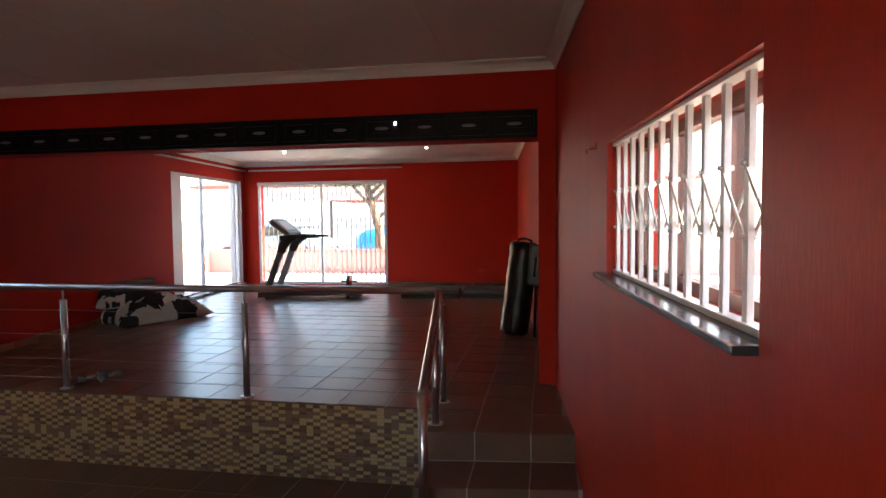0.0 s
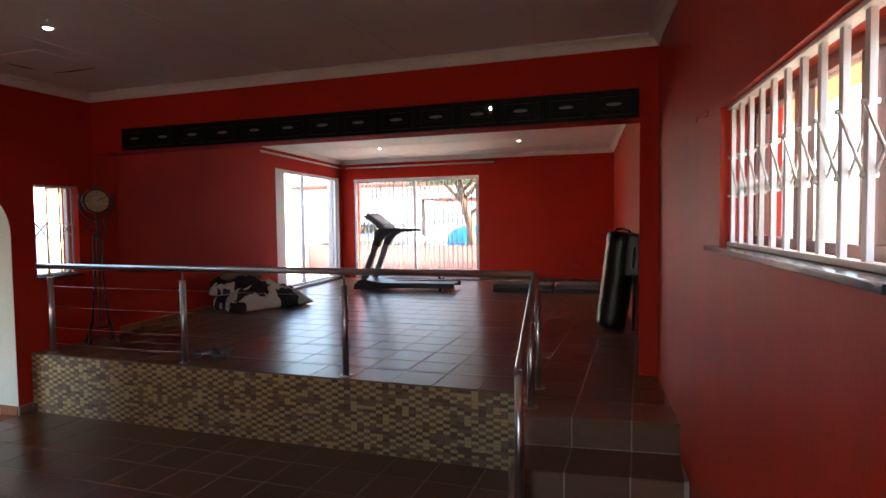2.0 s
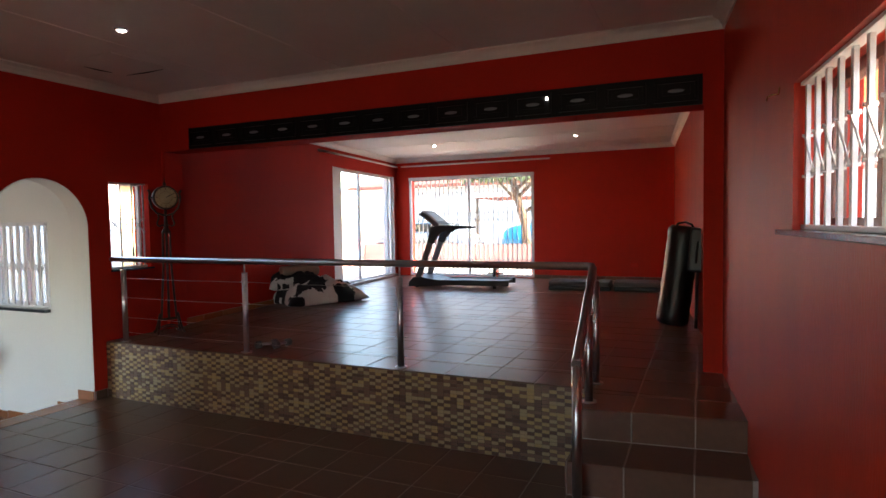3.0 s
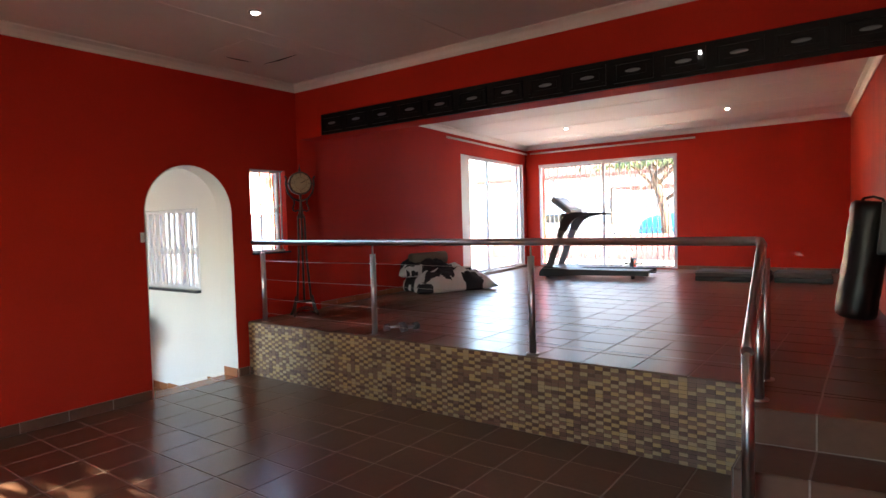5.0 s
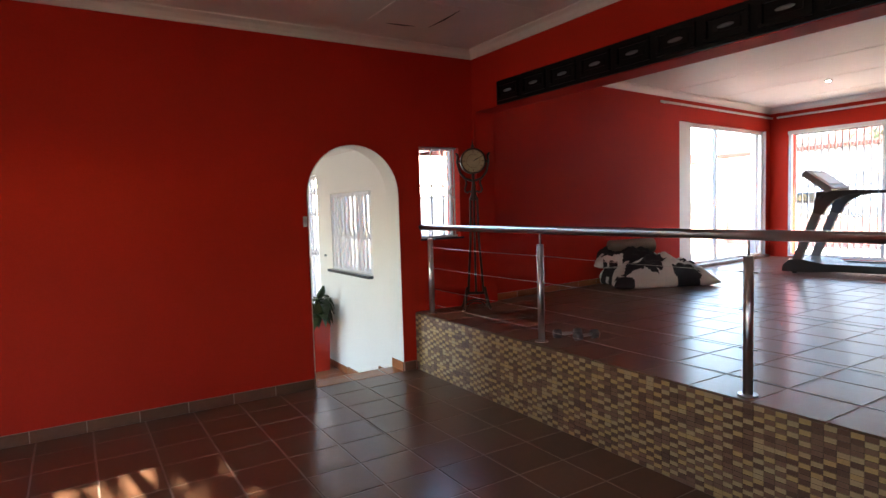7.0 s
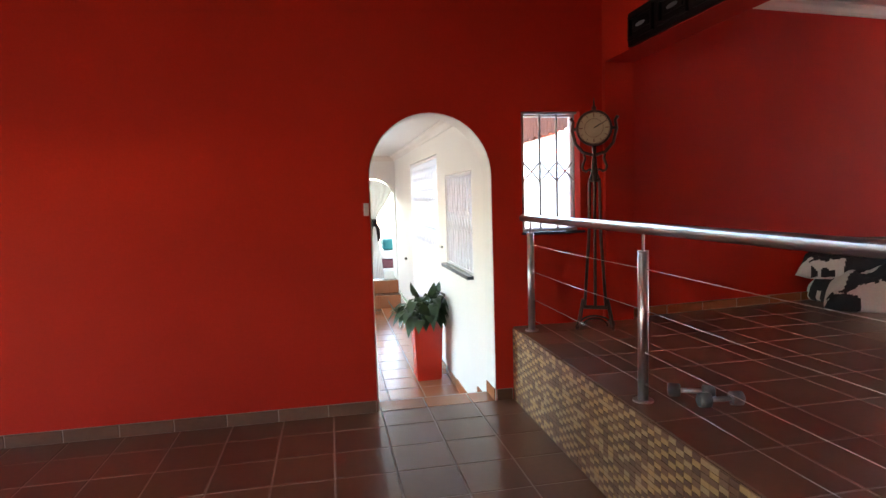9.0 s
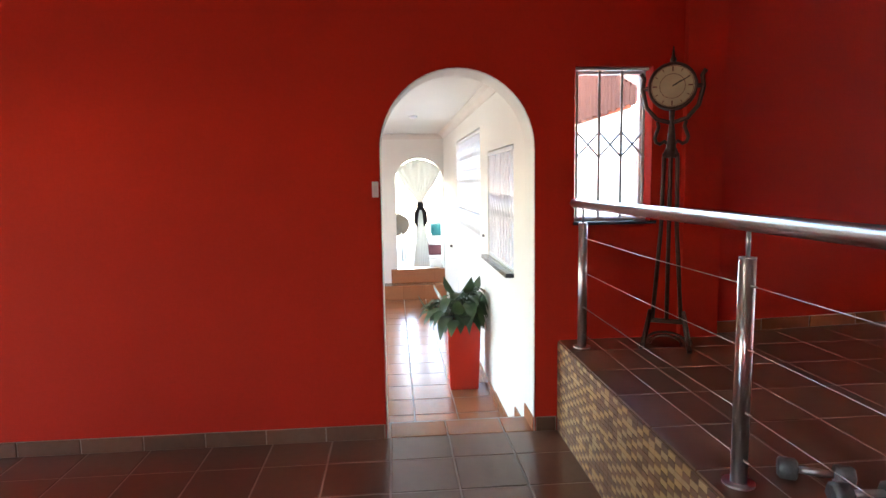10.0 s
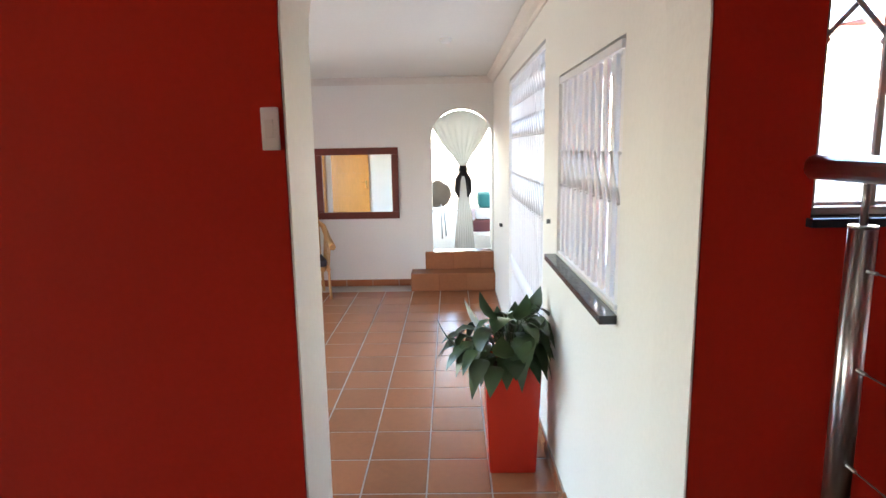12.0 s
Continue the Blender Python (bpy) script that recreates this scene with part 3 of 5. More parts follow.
def railing():
    root = empty("railing", pose(0, 0, 0), "brushed steel railing with thin cables at the platform edge", "railing")
    y = 4.955
    for x in (-5.23, -3.63, -2.02):
        post(root, x, y, PLAT, 1.305, 1.41)
    post(root, -0.475, 5.02, PLAT, 1.305, 1.41)
    post(root, -0.445, 4.56, PLAT, 1.14, 1.25)
    bm = bmesh.new()
    add_tube(bm, [(-0.392, 3.9, 0.191), (-0.392, 3.9, 0.199)], 0.05, 20)
    add_tube(bm, [(-0.392, 3.9, 0.199), (-0.392, 3.9, 0.972)], 0.026, 18)
    mesh_object("post", bm, STEEL, root)
    bm = bmesh.new()
    add_tube(bm, [(XL + 0.004, y, 1.418), (-0.52, y, 1.418), (-0.49, y - 0.012, 1.416), (-0.478, y - 0.04, 1.4), (-0.393, 3.92, 0.992), (-0.39, 3.875, 0.975)], 0.027, 18)
    mesh_object("handrail", bm, STEEL, root)
    for h in (0.65, 0.45, 0.245, 0.09):
        bm = bmesh.new()
        xs = (-5.23, -3.63, -2.02, -0.475)
        for a, b in zip(xs, xs[1:]):
            add_tube(bm, [(a, y, PLAT + h), ((a + b) / 2, y, PLAT + h - 0.006), (b, y, PLAT + h)], 0.0015, 6)
            for e, s in ((a, 1), (b, -1)):
                add_tube(bm, [(e, y, PLAT + h), (e + 0.05 * s, y, PLAT + h)], 0.004, 8)
        add_tube(bm, [(-0.475, 5.02, PLAT + h), (-0.445, 4.56, PLAT + h * 0.72)], 0.0015, 6)
        mesh_object("cable", bm, WIRE, root)


railing()

# ---- windows, grilles ----


def trellis(name, n, wide, z0, z1, bands, m, label, group="window grilles", bar=0.016, thick=0.02, deep=0.02, paint=GRILLE, link=0.0068, track=0.03):
    """An expanding security grille: upright bars with crossed links in bands."""
    root = empty(name, m, label, "security grille", group)
    step = wide / (n - 1)
    first = None
    for k in range(n):
        if first is None:
            first = box("bar", -bar / 2, -deep / 2, z0, bar / 2, deep / 2, z1, paint, root, 0.002)
        else:
            o = new("bar", first.data)
            o.parent = root
            o.matrix_basis = pose(k * step, 0, 0)
    for zc, half in bands:
        bm = bmesh.new()
        for k in range(n - 1):
            for s in (1, -1):
                a = Vector((k * step, s * (deep / 2 + 0.003), zc - s * half))
                b = Vector(((k + 1) * step, s * (deep / 2 + 0.003), zc + s * half))
                add_tube(bm, [a, b], link, 6)
        for k in range(n):
            for z in (zc - half, zc + half):
                add_tube(bm, [(k * step, -deep / 2 - 0.01, z), (k * step, deep / 2 + 0.01, z)], 0.007, 6)
        mesh_object("links", bm, paint, root)
    box("top_track", -0.02, -0.022, z1 - track, wide + 0.02, 0.022, z1, paint, root, 0.003)
    box("bottom_track", -0.02, -0.018, z0, wide + 0.02, 0.018, z0 + 0.018, paint, root, 0.003)
    return root


def window(name, wide, z0, z1, mulls, m, mat, label, bar=0.045, glazed=True):
    root = empty(name, m, label, "window")
    root["kind"] = "structure"
    fr = [(0, z0, bar, z1), (wide - bar, z0, wide, z1), (bar, z1 - bar, wide - bar, z1), (bar, z0, wide - bar, z0 + bar)]
    fr += [(u - bar / 2, z0 + bar, u + bar / 2, z1 - bar) for u in mulls]
    bm = bmesh.new()
    for a, b, c, d in fr:
        add_box(bm, a, -0.025, b, c, 0.025, d, 0.004)
    mesh_object("frame", bm, mat, root)
    if glazed:
        edges = [bar, *mulls, wide - bar]
        for a, b in zip(edges, edges[1:]):
            g = box("pane", a + 0.02, -0.002, z0 + bar, b - 0.02, 0.002, z1 - bar, GLASS, root)
            g.visible_shadow = False
    return root


def sill(wide, deep, z, m, label, before=0.07, after=0.0, proud=0.05):
    ob = box("window_sill", -before, -proud, z - 0.021, wide + after, deep, z, SLATE, None, 0.004, m)
    return structure(ob, label, "sill")


def on_wall(m, u, v):
    return m @ pose(u, v, 0)


wide_r = ur(1.97) - ur(3.5)
trellis("window_grille", 12, wide_r - 0.05, 1.692, 2.273, [(1.98, 0.08)], on_wall(m_right, ur(3.5) + 0.025, 0.045), "white expanding steel grille in the window", bar=0.026, deep=0.016, link=0.0045, track=0.014)
window("window_1", wide_r, 1.69, 2.275, [wide_r * 0.34, wide_r * 0.66], on_wall(m_right, ur(3.5), 0.15), BROWNWOOD, "brown wooden window frame behind a white grille")
sill(wide_r, 0.1, 1.691, on_wall(m_right, ur(3.5), 0), "grey slate inner window sill")
trellis("window_grille", 4, 0.415, 1.307, 2.22, [(1.765, 0.075)], on_wall(m_left, 4.955 - YBACK + 0.025, 0.05), "white expanding steel grille in the narrow window", bar=0.014, deep=0.012, link=0.006, track=0.014, paint=GRILLE_BACKLIT)
window("window_2", 0.475, 1.305, 2.222, [], on_wall(m_left, 4.955 - YBACK, 0.16), ALU, "narrow window with a white frame", 0.022)
sill(0.475, 0.1, 1.306, on_wall(m_left, 4.955 - YBACK, 0), "grey slate inner window sill", 0.01, 0.03, 0.025)
# large north window
wn_w = 2.85
window("window_3", wn_w, PLAT + 0.015, 2.745, [wn_w * 0.5], on_wall(m_far, 0.89, 0.03), ALU, "large white aluminium window behind a trellis grille", bar=0.05)
trellis("window_grille", 27, wn_w - 0.16, PLAT + 0.02, 2.70, [(2.45, 0.09), (1.88, 0.12), (1.33, 0.08), (0.88, 0.1)], on_wall(m_far, 0.89 + 0.08, 0.1), "white expanding steel grille across the large window", bar=0.017, paint=GRILLE_BACKLIT)
structure(box("pelmet", 0.885, -0.012, 2.69, 0.895 + wn_w, 0.05, 2.75, ALU, None, 0.004, m_far), "white head trim over the large window", "trim")
# sliding door
sl = uu(12.40) - uu(9.6)
window("door_1", sl, PLAT + 0.02, 2.78, [0.36, sl * 0.42, sl - 0.22], on_wall(m_ul, uu(9.6), 0.08), ALU, "white aluminium sliding door, its glass bright with daylight", bar=0.06)
structure(box("door_panel", 0.0, 0.01, PLAT + 0.03, 0.34, 0.05, 2.775, ALU, None, 0.006, on_wall(m_ul, uu(9.6), 0)), "white folded shutter panel beside the sliding door", "panel")
structure(box("threshold", 0, -0.07, PLAT, sl, 0.2, PLAT + 0.05, TILE, None, 0.004, on_wall(m_ul, uu(9.6), 0)), "brown tiled threshold under the sliding door", "threshold")
for m, a, b, z in ((m_far, 0.72, 4.08, 3.0), (m_ul, uu(9.05), uu(12.5), 3.0)):
    root = empty("curtain_rail", on_wall(m, a, -0.05) @ Matrix.Translation((0, 0, z)), "plain white curtain rail without curtains", "curtain rail", "curtain rails")
    tube("rail", [(0, 0, 0), (b - a, 0, 0)], 0.017, CORNICE, root)
    for u in (0.15, (b - a) / 2, b - a - 0.15):
        box("bracket", u - 0.012, 0, -0.012, u + 0.012, 0.05, 0.012, CORNICE, root, 0.002)

# hall window, door grille
trellis("window_grille", 10, 1.06, 0.905, 1.81, [(1.36, 0.085)], pose(-7.16, HALL_Y + 0.02, 0), "white expanding steel grille in the hall window", bar=0.05, deep=0.014)
window("window_4", 1.14, 0.9, 1.82, [0.57], pose(-7.2, HALL_Y + 0.15, 0), ALU, "hall window with a white frame")
structure(box("window_sill", -7.24, HALL_Y - 0.06, 0.865, -6.04, HALL_Y + 0.1, 0.897, SLATE, None, 0.004), "grey slate inner window sill", "sill")
trellis("door_grille", 19, 2.04, HALL + 0.04, 2.07, [(1.9, 0.07), (1.62, 0.07), (1.12, 0.11), (0.35, 0.08), (-0.1, 0.1)], pose(-9.75, HALL_Y + 0.03, 0), "white expanding steel gate across the hall door", bar=0.03, deep=0.014)
window("door_2", 2.14, HALL + 0.03, 2.085, [0.71, 1.43], pose(-9.8, HALL_Y + 0.15, 0), ALU, "white framed glass door to the courtyard", bar=0.05)

# ---- fascia of dark panels ----


def fascia():
    root = empty("panelled_fascia", pose(-4.94, YHEAD - 0.001, 2.592), "black wooden fascia with fourteen framed dark panels", "fascia")
    w, h = 5.155, 0.225
    box("board", 0, -0.03, 0, w, 0, h, BLACKWOOD, root, 0.004)
    step = w / 14
    bm = bmesh.new()
    for a, b, c, d in ((0.03, 0.03, step - 0.03, 0.055), (0.03, h - 0.055, step - 0.03, h - 0.03), (0.03, 0.055, 0.055, h - 0.055), (step - 0.055, 0.055, step - 0.03, h - 0.055)):
        add_box(bm, a, -0.05, b, c, -0.03, d, 0.004)
    add_box(bm, 0.085, -0.04, 0.08, step - 0.085, -0.03, h - 0.08, 0.006)
    first = mesh_object("panel", bm, BLACKWOOD, root)
    bm = bmesh.new()
    bmesh.ops.create_uvsphere(bm, u_segments=16, v_segments=8, radius=1)
    bmesh.ops.scale(bm, vec=(0.06, 0.006, 0.014), verts=bm.verts)
    badge = mesh_object("badge", bm, SILVER, root, True, pose(step / 2, -0.042, h / 2))
    for k in range(1, 14):
        for src, m in ((first, pose(k * step, 0, 0)), (badge, pose((k + 0.5) * step, -0.042, h / 2))):
            o = new(src.name.split(".")[0], src.data)
            o.parent = root
            o.matrix_basis = m
    box("indicator_light", step * 10.8, -0.056, h * 0.62, step * 10.8 + 0.014, -0.03, h * 0.62 + 0.022, INDICATOR, root, 0.003)


fascia()

# ---- downlights ----


def downlight(x, y, z):
    root = empty("downlight", pose(x, y, z), "small round recessed ceiling lamp, lit, with a metal ring", "ceiling lamp", "downlights")
    bm = bmesh.new()
    prof = [(0.03, -0.004), (0.032, -0.012), (0.045, -0.01), (0.05, 0.0)]
    rings = [[bm.verts.new((r * math.cos(a), r * math.sin(a), z_)) for a in (2 * math.pi * k / 24 for k in range(24))] for r, z_ in prof]
    for a, b in zip(rings, rings[1:]):
        for k in range(24):
            bm.faces.new((a[k], a[(k + 1) % 24], b[(k + 1) % 24], b[k]))
    mesh_object("ring", bm, SILVER, root, True)
    bm = bmesh.new()
    bmesh.ops.create_uvsphere(bm, u_segments=16, v_segments=8, radius=0.03)
    bmesh.ops.scale(bm, vec=(1, 1, 0.45), verts=bm.verts)
    mesh_object("bulb", bm, LAMP, root, True, pose(0, 0, -0.004))


downlight(-3.74, 3.87, CEIL)
downlight(-4.35, 10.75, CEIL - 0.045)
downlight(-1.75, 10.75, CEIL - 0.045)
# loft hatch and the cracks beside it
hatch = empty("loft_hatch", pose(-4.62, 4.52, CEIL), "square ceiling hatch with a lifted warped edge", "hatch")
box("board", -0.3, -0.3, -0.008, 0.3, 0.3, 0.0, CEILING, hatch, 0.002)
# dark strips drawn for the shade in the hatch's open edges
for a, b in (((0.25, 0.27), (-0.24, 0.27)), ((-0.27, 0.14), (-0.3, -0.12))):
    tube("gap", [(*a, -0.0085), ((a[0] + b[0]) / 2, (a[1] + b[1]) / 2 + 0.006, -0.0095), (*b, -0.0085)], [0.002, 0.008, 0.002], INK, hatch, 6)

# ---- upper room ----


def slab(outline, y0, y1):
    """An upright slab on an x, z outline, its edges rounded."""
    bm = bmesh.new()
    a = [bm.verts.new((x, y0, z)) for x, z in outline]
    b = [bm.verts.new((x, y1, z)) for x, z in outline]
    bm.faces.new(a)
    bm.faces.new(b[::-1])
    for i in range(len(a)):
        j = (i + 1) % len(a)
        bm.faces.new((a[i], b[i], b[j], a[j]))
    bmesh.ops.bevel(bm, geom=bm.edges[:], offset=0.006, segments=2, affect="EDGES")
    return bm


def treadmill():
    root = empty("treadmill", pose(-4.72, 10.32, PLAT, 0, 0, 6), "grey folding treadmill with a raised console, facing the glass door", "treadmill")
    bm = bmesh.new()
    prof = [(0.0, 0.02), (0.01, 0.1), (0.1, 0.19), (0.26, 0.19), (0.5, 0.15), (0.78, 0.1), (0.78, 0.05), (0.3, 0.02)]
    a = [bm.verts.new((x, 0.0, z)) for x, z in prof]
    b = [bm.verts.new((x, 0.72, z)) for x, z in prof]
    bm.faces.new(a)
    bm.faces.new(b[::-1])
    for i in range(len(a)):
        bm.faces.new((a[i], b[i], b[(i + 1) % len(a)], a[(i + 1) % len(a)]))
    bmesh.ops.bevel(bm, geom=bm.edges[:], offset=0.01, segments=2, affect="EDGES")
    mesh_object("motor_cover", bm, PLASTIC, root)
    for y in (0.0, 0.62):
        box("side_rail", 0.38, y, 0.05, 1.85, y + 0.1, 0.145, PLASTIC, root, 0.012)
    box("running_belt", 0.36, 0.1, 0.085, 1.82, 0.62, 0.125, RUBBER, root, 0.008)
    for x in (0.15, 1.6):
        for y in (0.05, 0.67):
            tube("foot", [(x, y, 0), (x, y, 0.07)], 0.03, RUBBER, root, 10)
    for y in (0.05, 0.67):
        bm = bmesh.new()
        add_box(bm, -0.045, -0.03, 0, 0.065, 0.03, 0.98, 0.014, m=pose(0.14, y, 0.1, 0, 21, 0))
        mesh_object("upright", bm, SILVER, root)
        bm = bmesh.new()
        add_tube(bm, [(0.45, y, 1.0), (0.52, y, 1.075), (0.62, y, 1.09), (1.1, y, 1.075)], [0.045, 0.045, 0.03, 0.02], 10)
        mesh_object("handle", bm, PLASTIC, root)
        flare = [(0.375, 0.82), (0.41, 1.0), (0.42, 1.1), (0.9, 1.105), (0.9, 1.06), (0.72, 1.04), (0.61, 0.98), (0.545, 0.9), (0.5, 0.79)]
        mesh_object("bracket", slab(flare, y - 0.036, y + 0.036), PLASTIC, root)
    box("crossbar", 0.47, 0.06, 1.03, 0.56, 0.66, 1.09, PLASTIC, root, 0.015)
    bm = bmesh.new()
    add_box(bm, -0.22, -0.33, -0.05, 0.2, 0.33, 0.045, 0.03)
    con = mesh_object("console", bm, CONSOLE, root, m=pose(0.42, 0.36, 1.23, 0, 38, 0))
    box("screen", -0.15, -0.22, 0.041, 0.1, 0.22, 0.05, ALU, con, 0.004)


treadmill()


def roller():
    root = empty("ab_roller", pose(-3.68, 12.2, PLAT), "small red and black exercise wheel on the floor", "exercise wheel")
    bm = bmesh.new()
    add_tube(bm, [(-0.03, 0, 0.12), (0.03, 0, 0.12)], 0.12, 24)
    mesh_object("tyre", bm, RUBBER, root)
    tube("hub", [(-0.036, 0, 0.12), (0.036, 0, 0.12)], 0.085, RED_GLOSS, root, 20)
    tube("handle", [(-0.17, 0, 0.12), (-0.036, 0, 0.12)], 0.016, RUBBER, root)
    tube("handle", [(0.036, 0, 0.12), (0.17, 0, 0.12)], 0.016, RUBBER, root)


roller()


def bench(x, y, turn, length, label):
    root = empty("exercise_mat", pose(x, y, PLAT, 0, 0, turn), label, "exercise mat", "folded mats")
    for k, (mat, z) in enumerate(((RUBBER, 0), (GREYMAT, 0.075))):
        box("layer", 0, 0.02 * k, z, length - 0.02 * k, 0.55, z + 0.073, mat, root, 0.02)


bench(-2.2, 10.62, 3, 1.02, "grey folded foam exercise mat lying along the wall")
bench(-1.14, 10.72, 3, 0.72, "dark folded exercise mat lying along the wall")


def punch_bag():
    root = empty("punching_bag", pose(-0.1, 7.66, PLAT, 0, 7, 0), "black vinyl punching bag leaning against the red wall", "punching bag")
    rnd = random.Random(4)
    bm = bmesh.new()
    zs = [0.0, 0.02, 0.06] + [0.06 + 0.07 * k for k in range(1, 15)] + [1.1, 1.13]
    rings = []
    for i, z in enumerate(zs):
        r = 0.165 if 0.03 < z < 1.08 else (0.13 if z in (0.0, 1.13) else 0.155)
        rings.append([bm.verts.new(((r + rnd.gauss(0, 0.004)) * math.cos(a), (r + rnd.gauss(0, 0.004)) * math.sin(a), z + 0.02)) for a in (2 * math.pi * k / 24 for k in range(24))])
    for a, b in zip(rings, rings[1:]):
        for k in range(24):
            bm.faces.new((a[k], a[(k + 1) % 24], b[(k + 1) % 24], b[k]))
    bm.faces.new(rings[0][::-1])
    bm.faces.new(rings[-1])
    bmesh.ops.scale(bm, vec=(1, 1, 0.955), verts=bm.verts)
    mesh_object("body", bm, VINYL, root, True)
    for a in (0.8, 2.4, 4.0, 5.5):
        tube("strap", [(0.12 * math.cos(a), 0.12 * math.sin(a), 1.09), (0.1 * math.cos(a), 0.1 * math.sin(a), 1.12), (0, 0, 1.14)], 0.012, VINYL, root, 6)
    pad = empty("strike_pad", pose(0.06, 7.45, PLAT + 0.62, 0, 5, 0), "black vinyl strike pad strapped to the bag", "strike pad")
    box("pad", -0.0, -0.1, 0, 0.16, 0.1, 0.46, VINYL, pad, 0.03)
    tube("strap", [(0.08, -0.1, 0.1), (0.08, -0.13, 0.2), (0.08, -0.1, 0.32)], 0.012, RUBBER, pad, 6)
    tube("stand", [(0.1, 0.0, 0.02), (0.14, 0.04, -0.6)], 0.016, RUBBER, pad, 8)


punch_bag()


def cushion(name, x, y, z, turn, w, d, h, patches, label, seed, tilt=0, edge=0.04):
    """A soft pillow: pinched rim, puffed middle, creased."""
    rnd = random.Random(seed)
    bm = bmesh.new()
    bmesh.ops.create_grid(bm, x_segments=80, y_segments=80, size=1)
    top = list(bm.verts)
    for v in top:
        u, w_ = v.co.x, v.co.y
        puff = (max(0, 1 - abs(u) ** 3.0) * max(0, 1 - abs(w_) ** 3.0)) ** 0.55
        pinch = 1 - 0.2 * (1 - abs(u)) * abs(w_) - 0.2 * (1 - abs(w_)) * abs(u)
        nz = noise.noise(Vector((u * 3 + seed, w_ * 3, 0))) * 0.3 + noise.noise(Vector((u * 6, w_ * 6 + seed, 2))) * 0.16 + noise.noise(Vector((u * 14, w_ * 5 + seed, 2))) * 0.07
        v.co = Vector((u * w / 2 * pinch, w_ * d / 2 * pinch, edge + puff * (h - edge) * (1 + nz)))
    for f in bm.faces:
        c = f.calc_center_median()
        val = noise.noise(Vector((c.x * 2.6 + c.y + seed, c.y * 6.5, seed * 1.7))) + 0.22 * noise.noise(Vector((c.x * 16, c.y * 22 + seed, 4.0)))
        f.material_index = 1 if val > patches else 0
        f.smooth = True
    ret = bmesh.ops.duplicate(bm, geom=bm.faces[:] + bm.verts[:] + bm.edges[:])
    for v in [g for g in ret["geom"] if isinstance(g, bmesh.types.BMVert)]:
        v.co.z = max(0.0, edge - (v.co.z - edge) * 0.35)
    bmesh.ops.remove_doubles(bm, verts=bm.verts, dist=0.002)
    ob = mesh_object(name, bm, [CLOTH_W, CLOTH_B], m=pose(x, y, z, tilt, 0, turn))
    return tagged(ob, label, "cushion", "pile of bedding")


cushion("floor_cushion", -5.15, 8.15, PLAT, 64, 1.35, 0.85, 0.33, 0.06, "large white cushion printed with black patches, on the tiles", 3)
cushion("floor_cushion", -5.42, 7.95, PLAT + 0.22, 60, 0.95, 0.5, 0.24, -0.3, "black and white printed cushion lying on top", 8)
bm = bmesh.new()
add_tube(bm, [(0, 0, 0), (0.01, 0, 0.0), (0.6, 0.02, 0.01), (0.61, 0.02, 0.01)], [0.06, 0.09, 0.09, 0.06], 16)
tagged(mesh_object("rolled_blanket", bm, CLOTH_G, m=pose(-5.5, 7.75, PLAT + 0.47, 0, 0, 66)), "taupe rolled blanket on top of the cushions", "blanket", "pile of bedding")
tagged(box("wooden_box", -0.2, -0.25, 0, 0.2, 0.25, 0.2, MAHOGANY, None, 0.01, pose(-5.6, 8.95, PLAT, 0, 0, 6)), "dark brown low box beside the cushions", "box")


def dumbbell(x, y, turn):
    root = empty("dumbbell", pose(x, y, PLAT, 0, 0, turn) @ Matrix.Scale(0.8, 4), "small grey hexagonal dumbbell on the floor tiles", "dumbbell", "dumbbells")
    tube("grip", [(-0.065, 0, 0.043), (0, 0, 0.043), (0.065, 0, 0.043)], [0.014, 0.017, 0.014], STEEL, root, 12)
    for s in (-1, 1):
        bm = bmesh.new()
        add_tube(bm, [(s * 0.062, 0, 0.043), (s * 0.07, 0, 0.043), (s * 0.125, 0, 0.043), (s * 0.135, 0, 0.043)], [0.036, 0.048, 0.048, 0.036], 6)
        mesh_object("head", bm, DUMB, root)


dumbbell(-3.47, 5.26, 84)
dumbbell(-3.61, 5.2, 62)


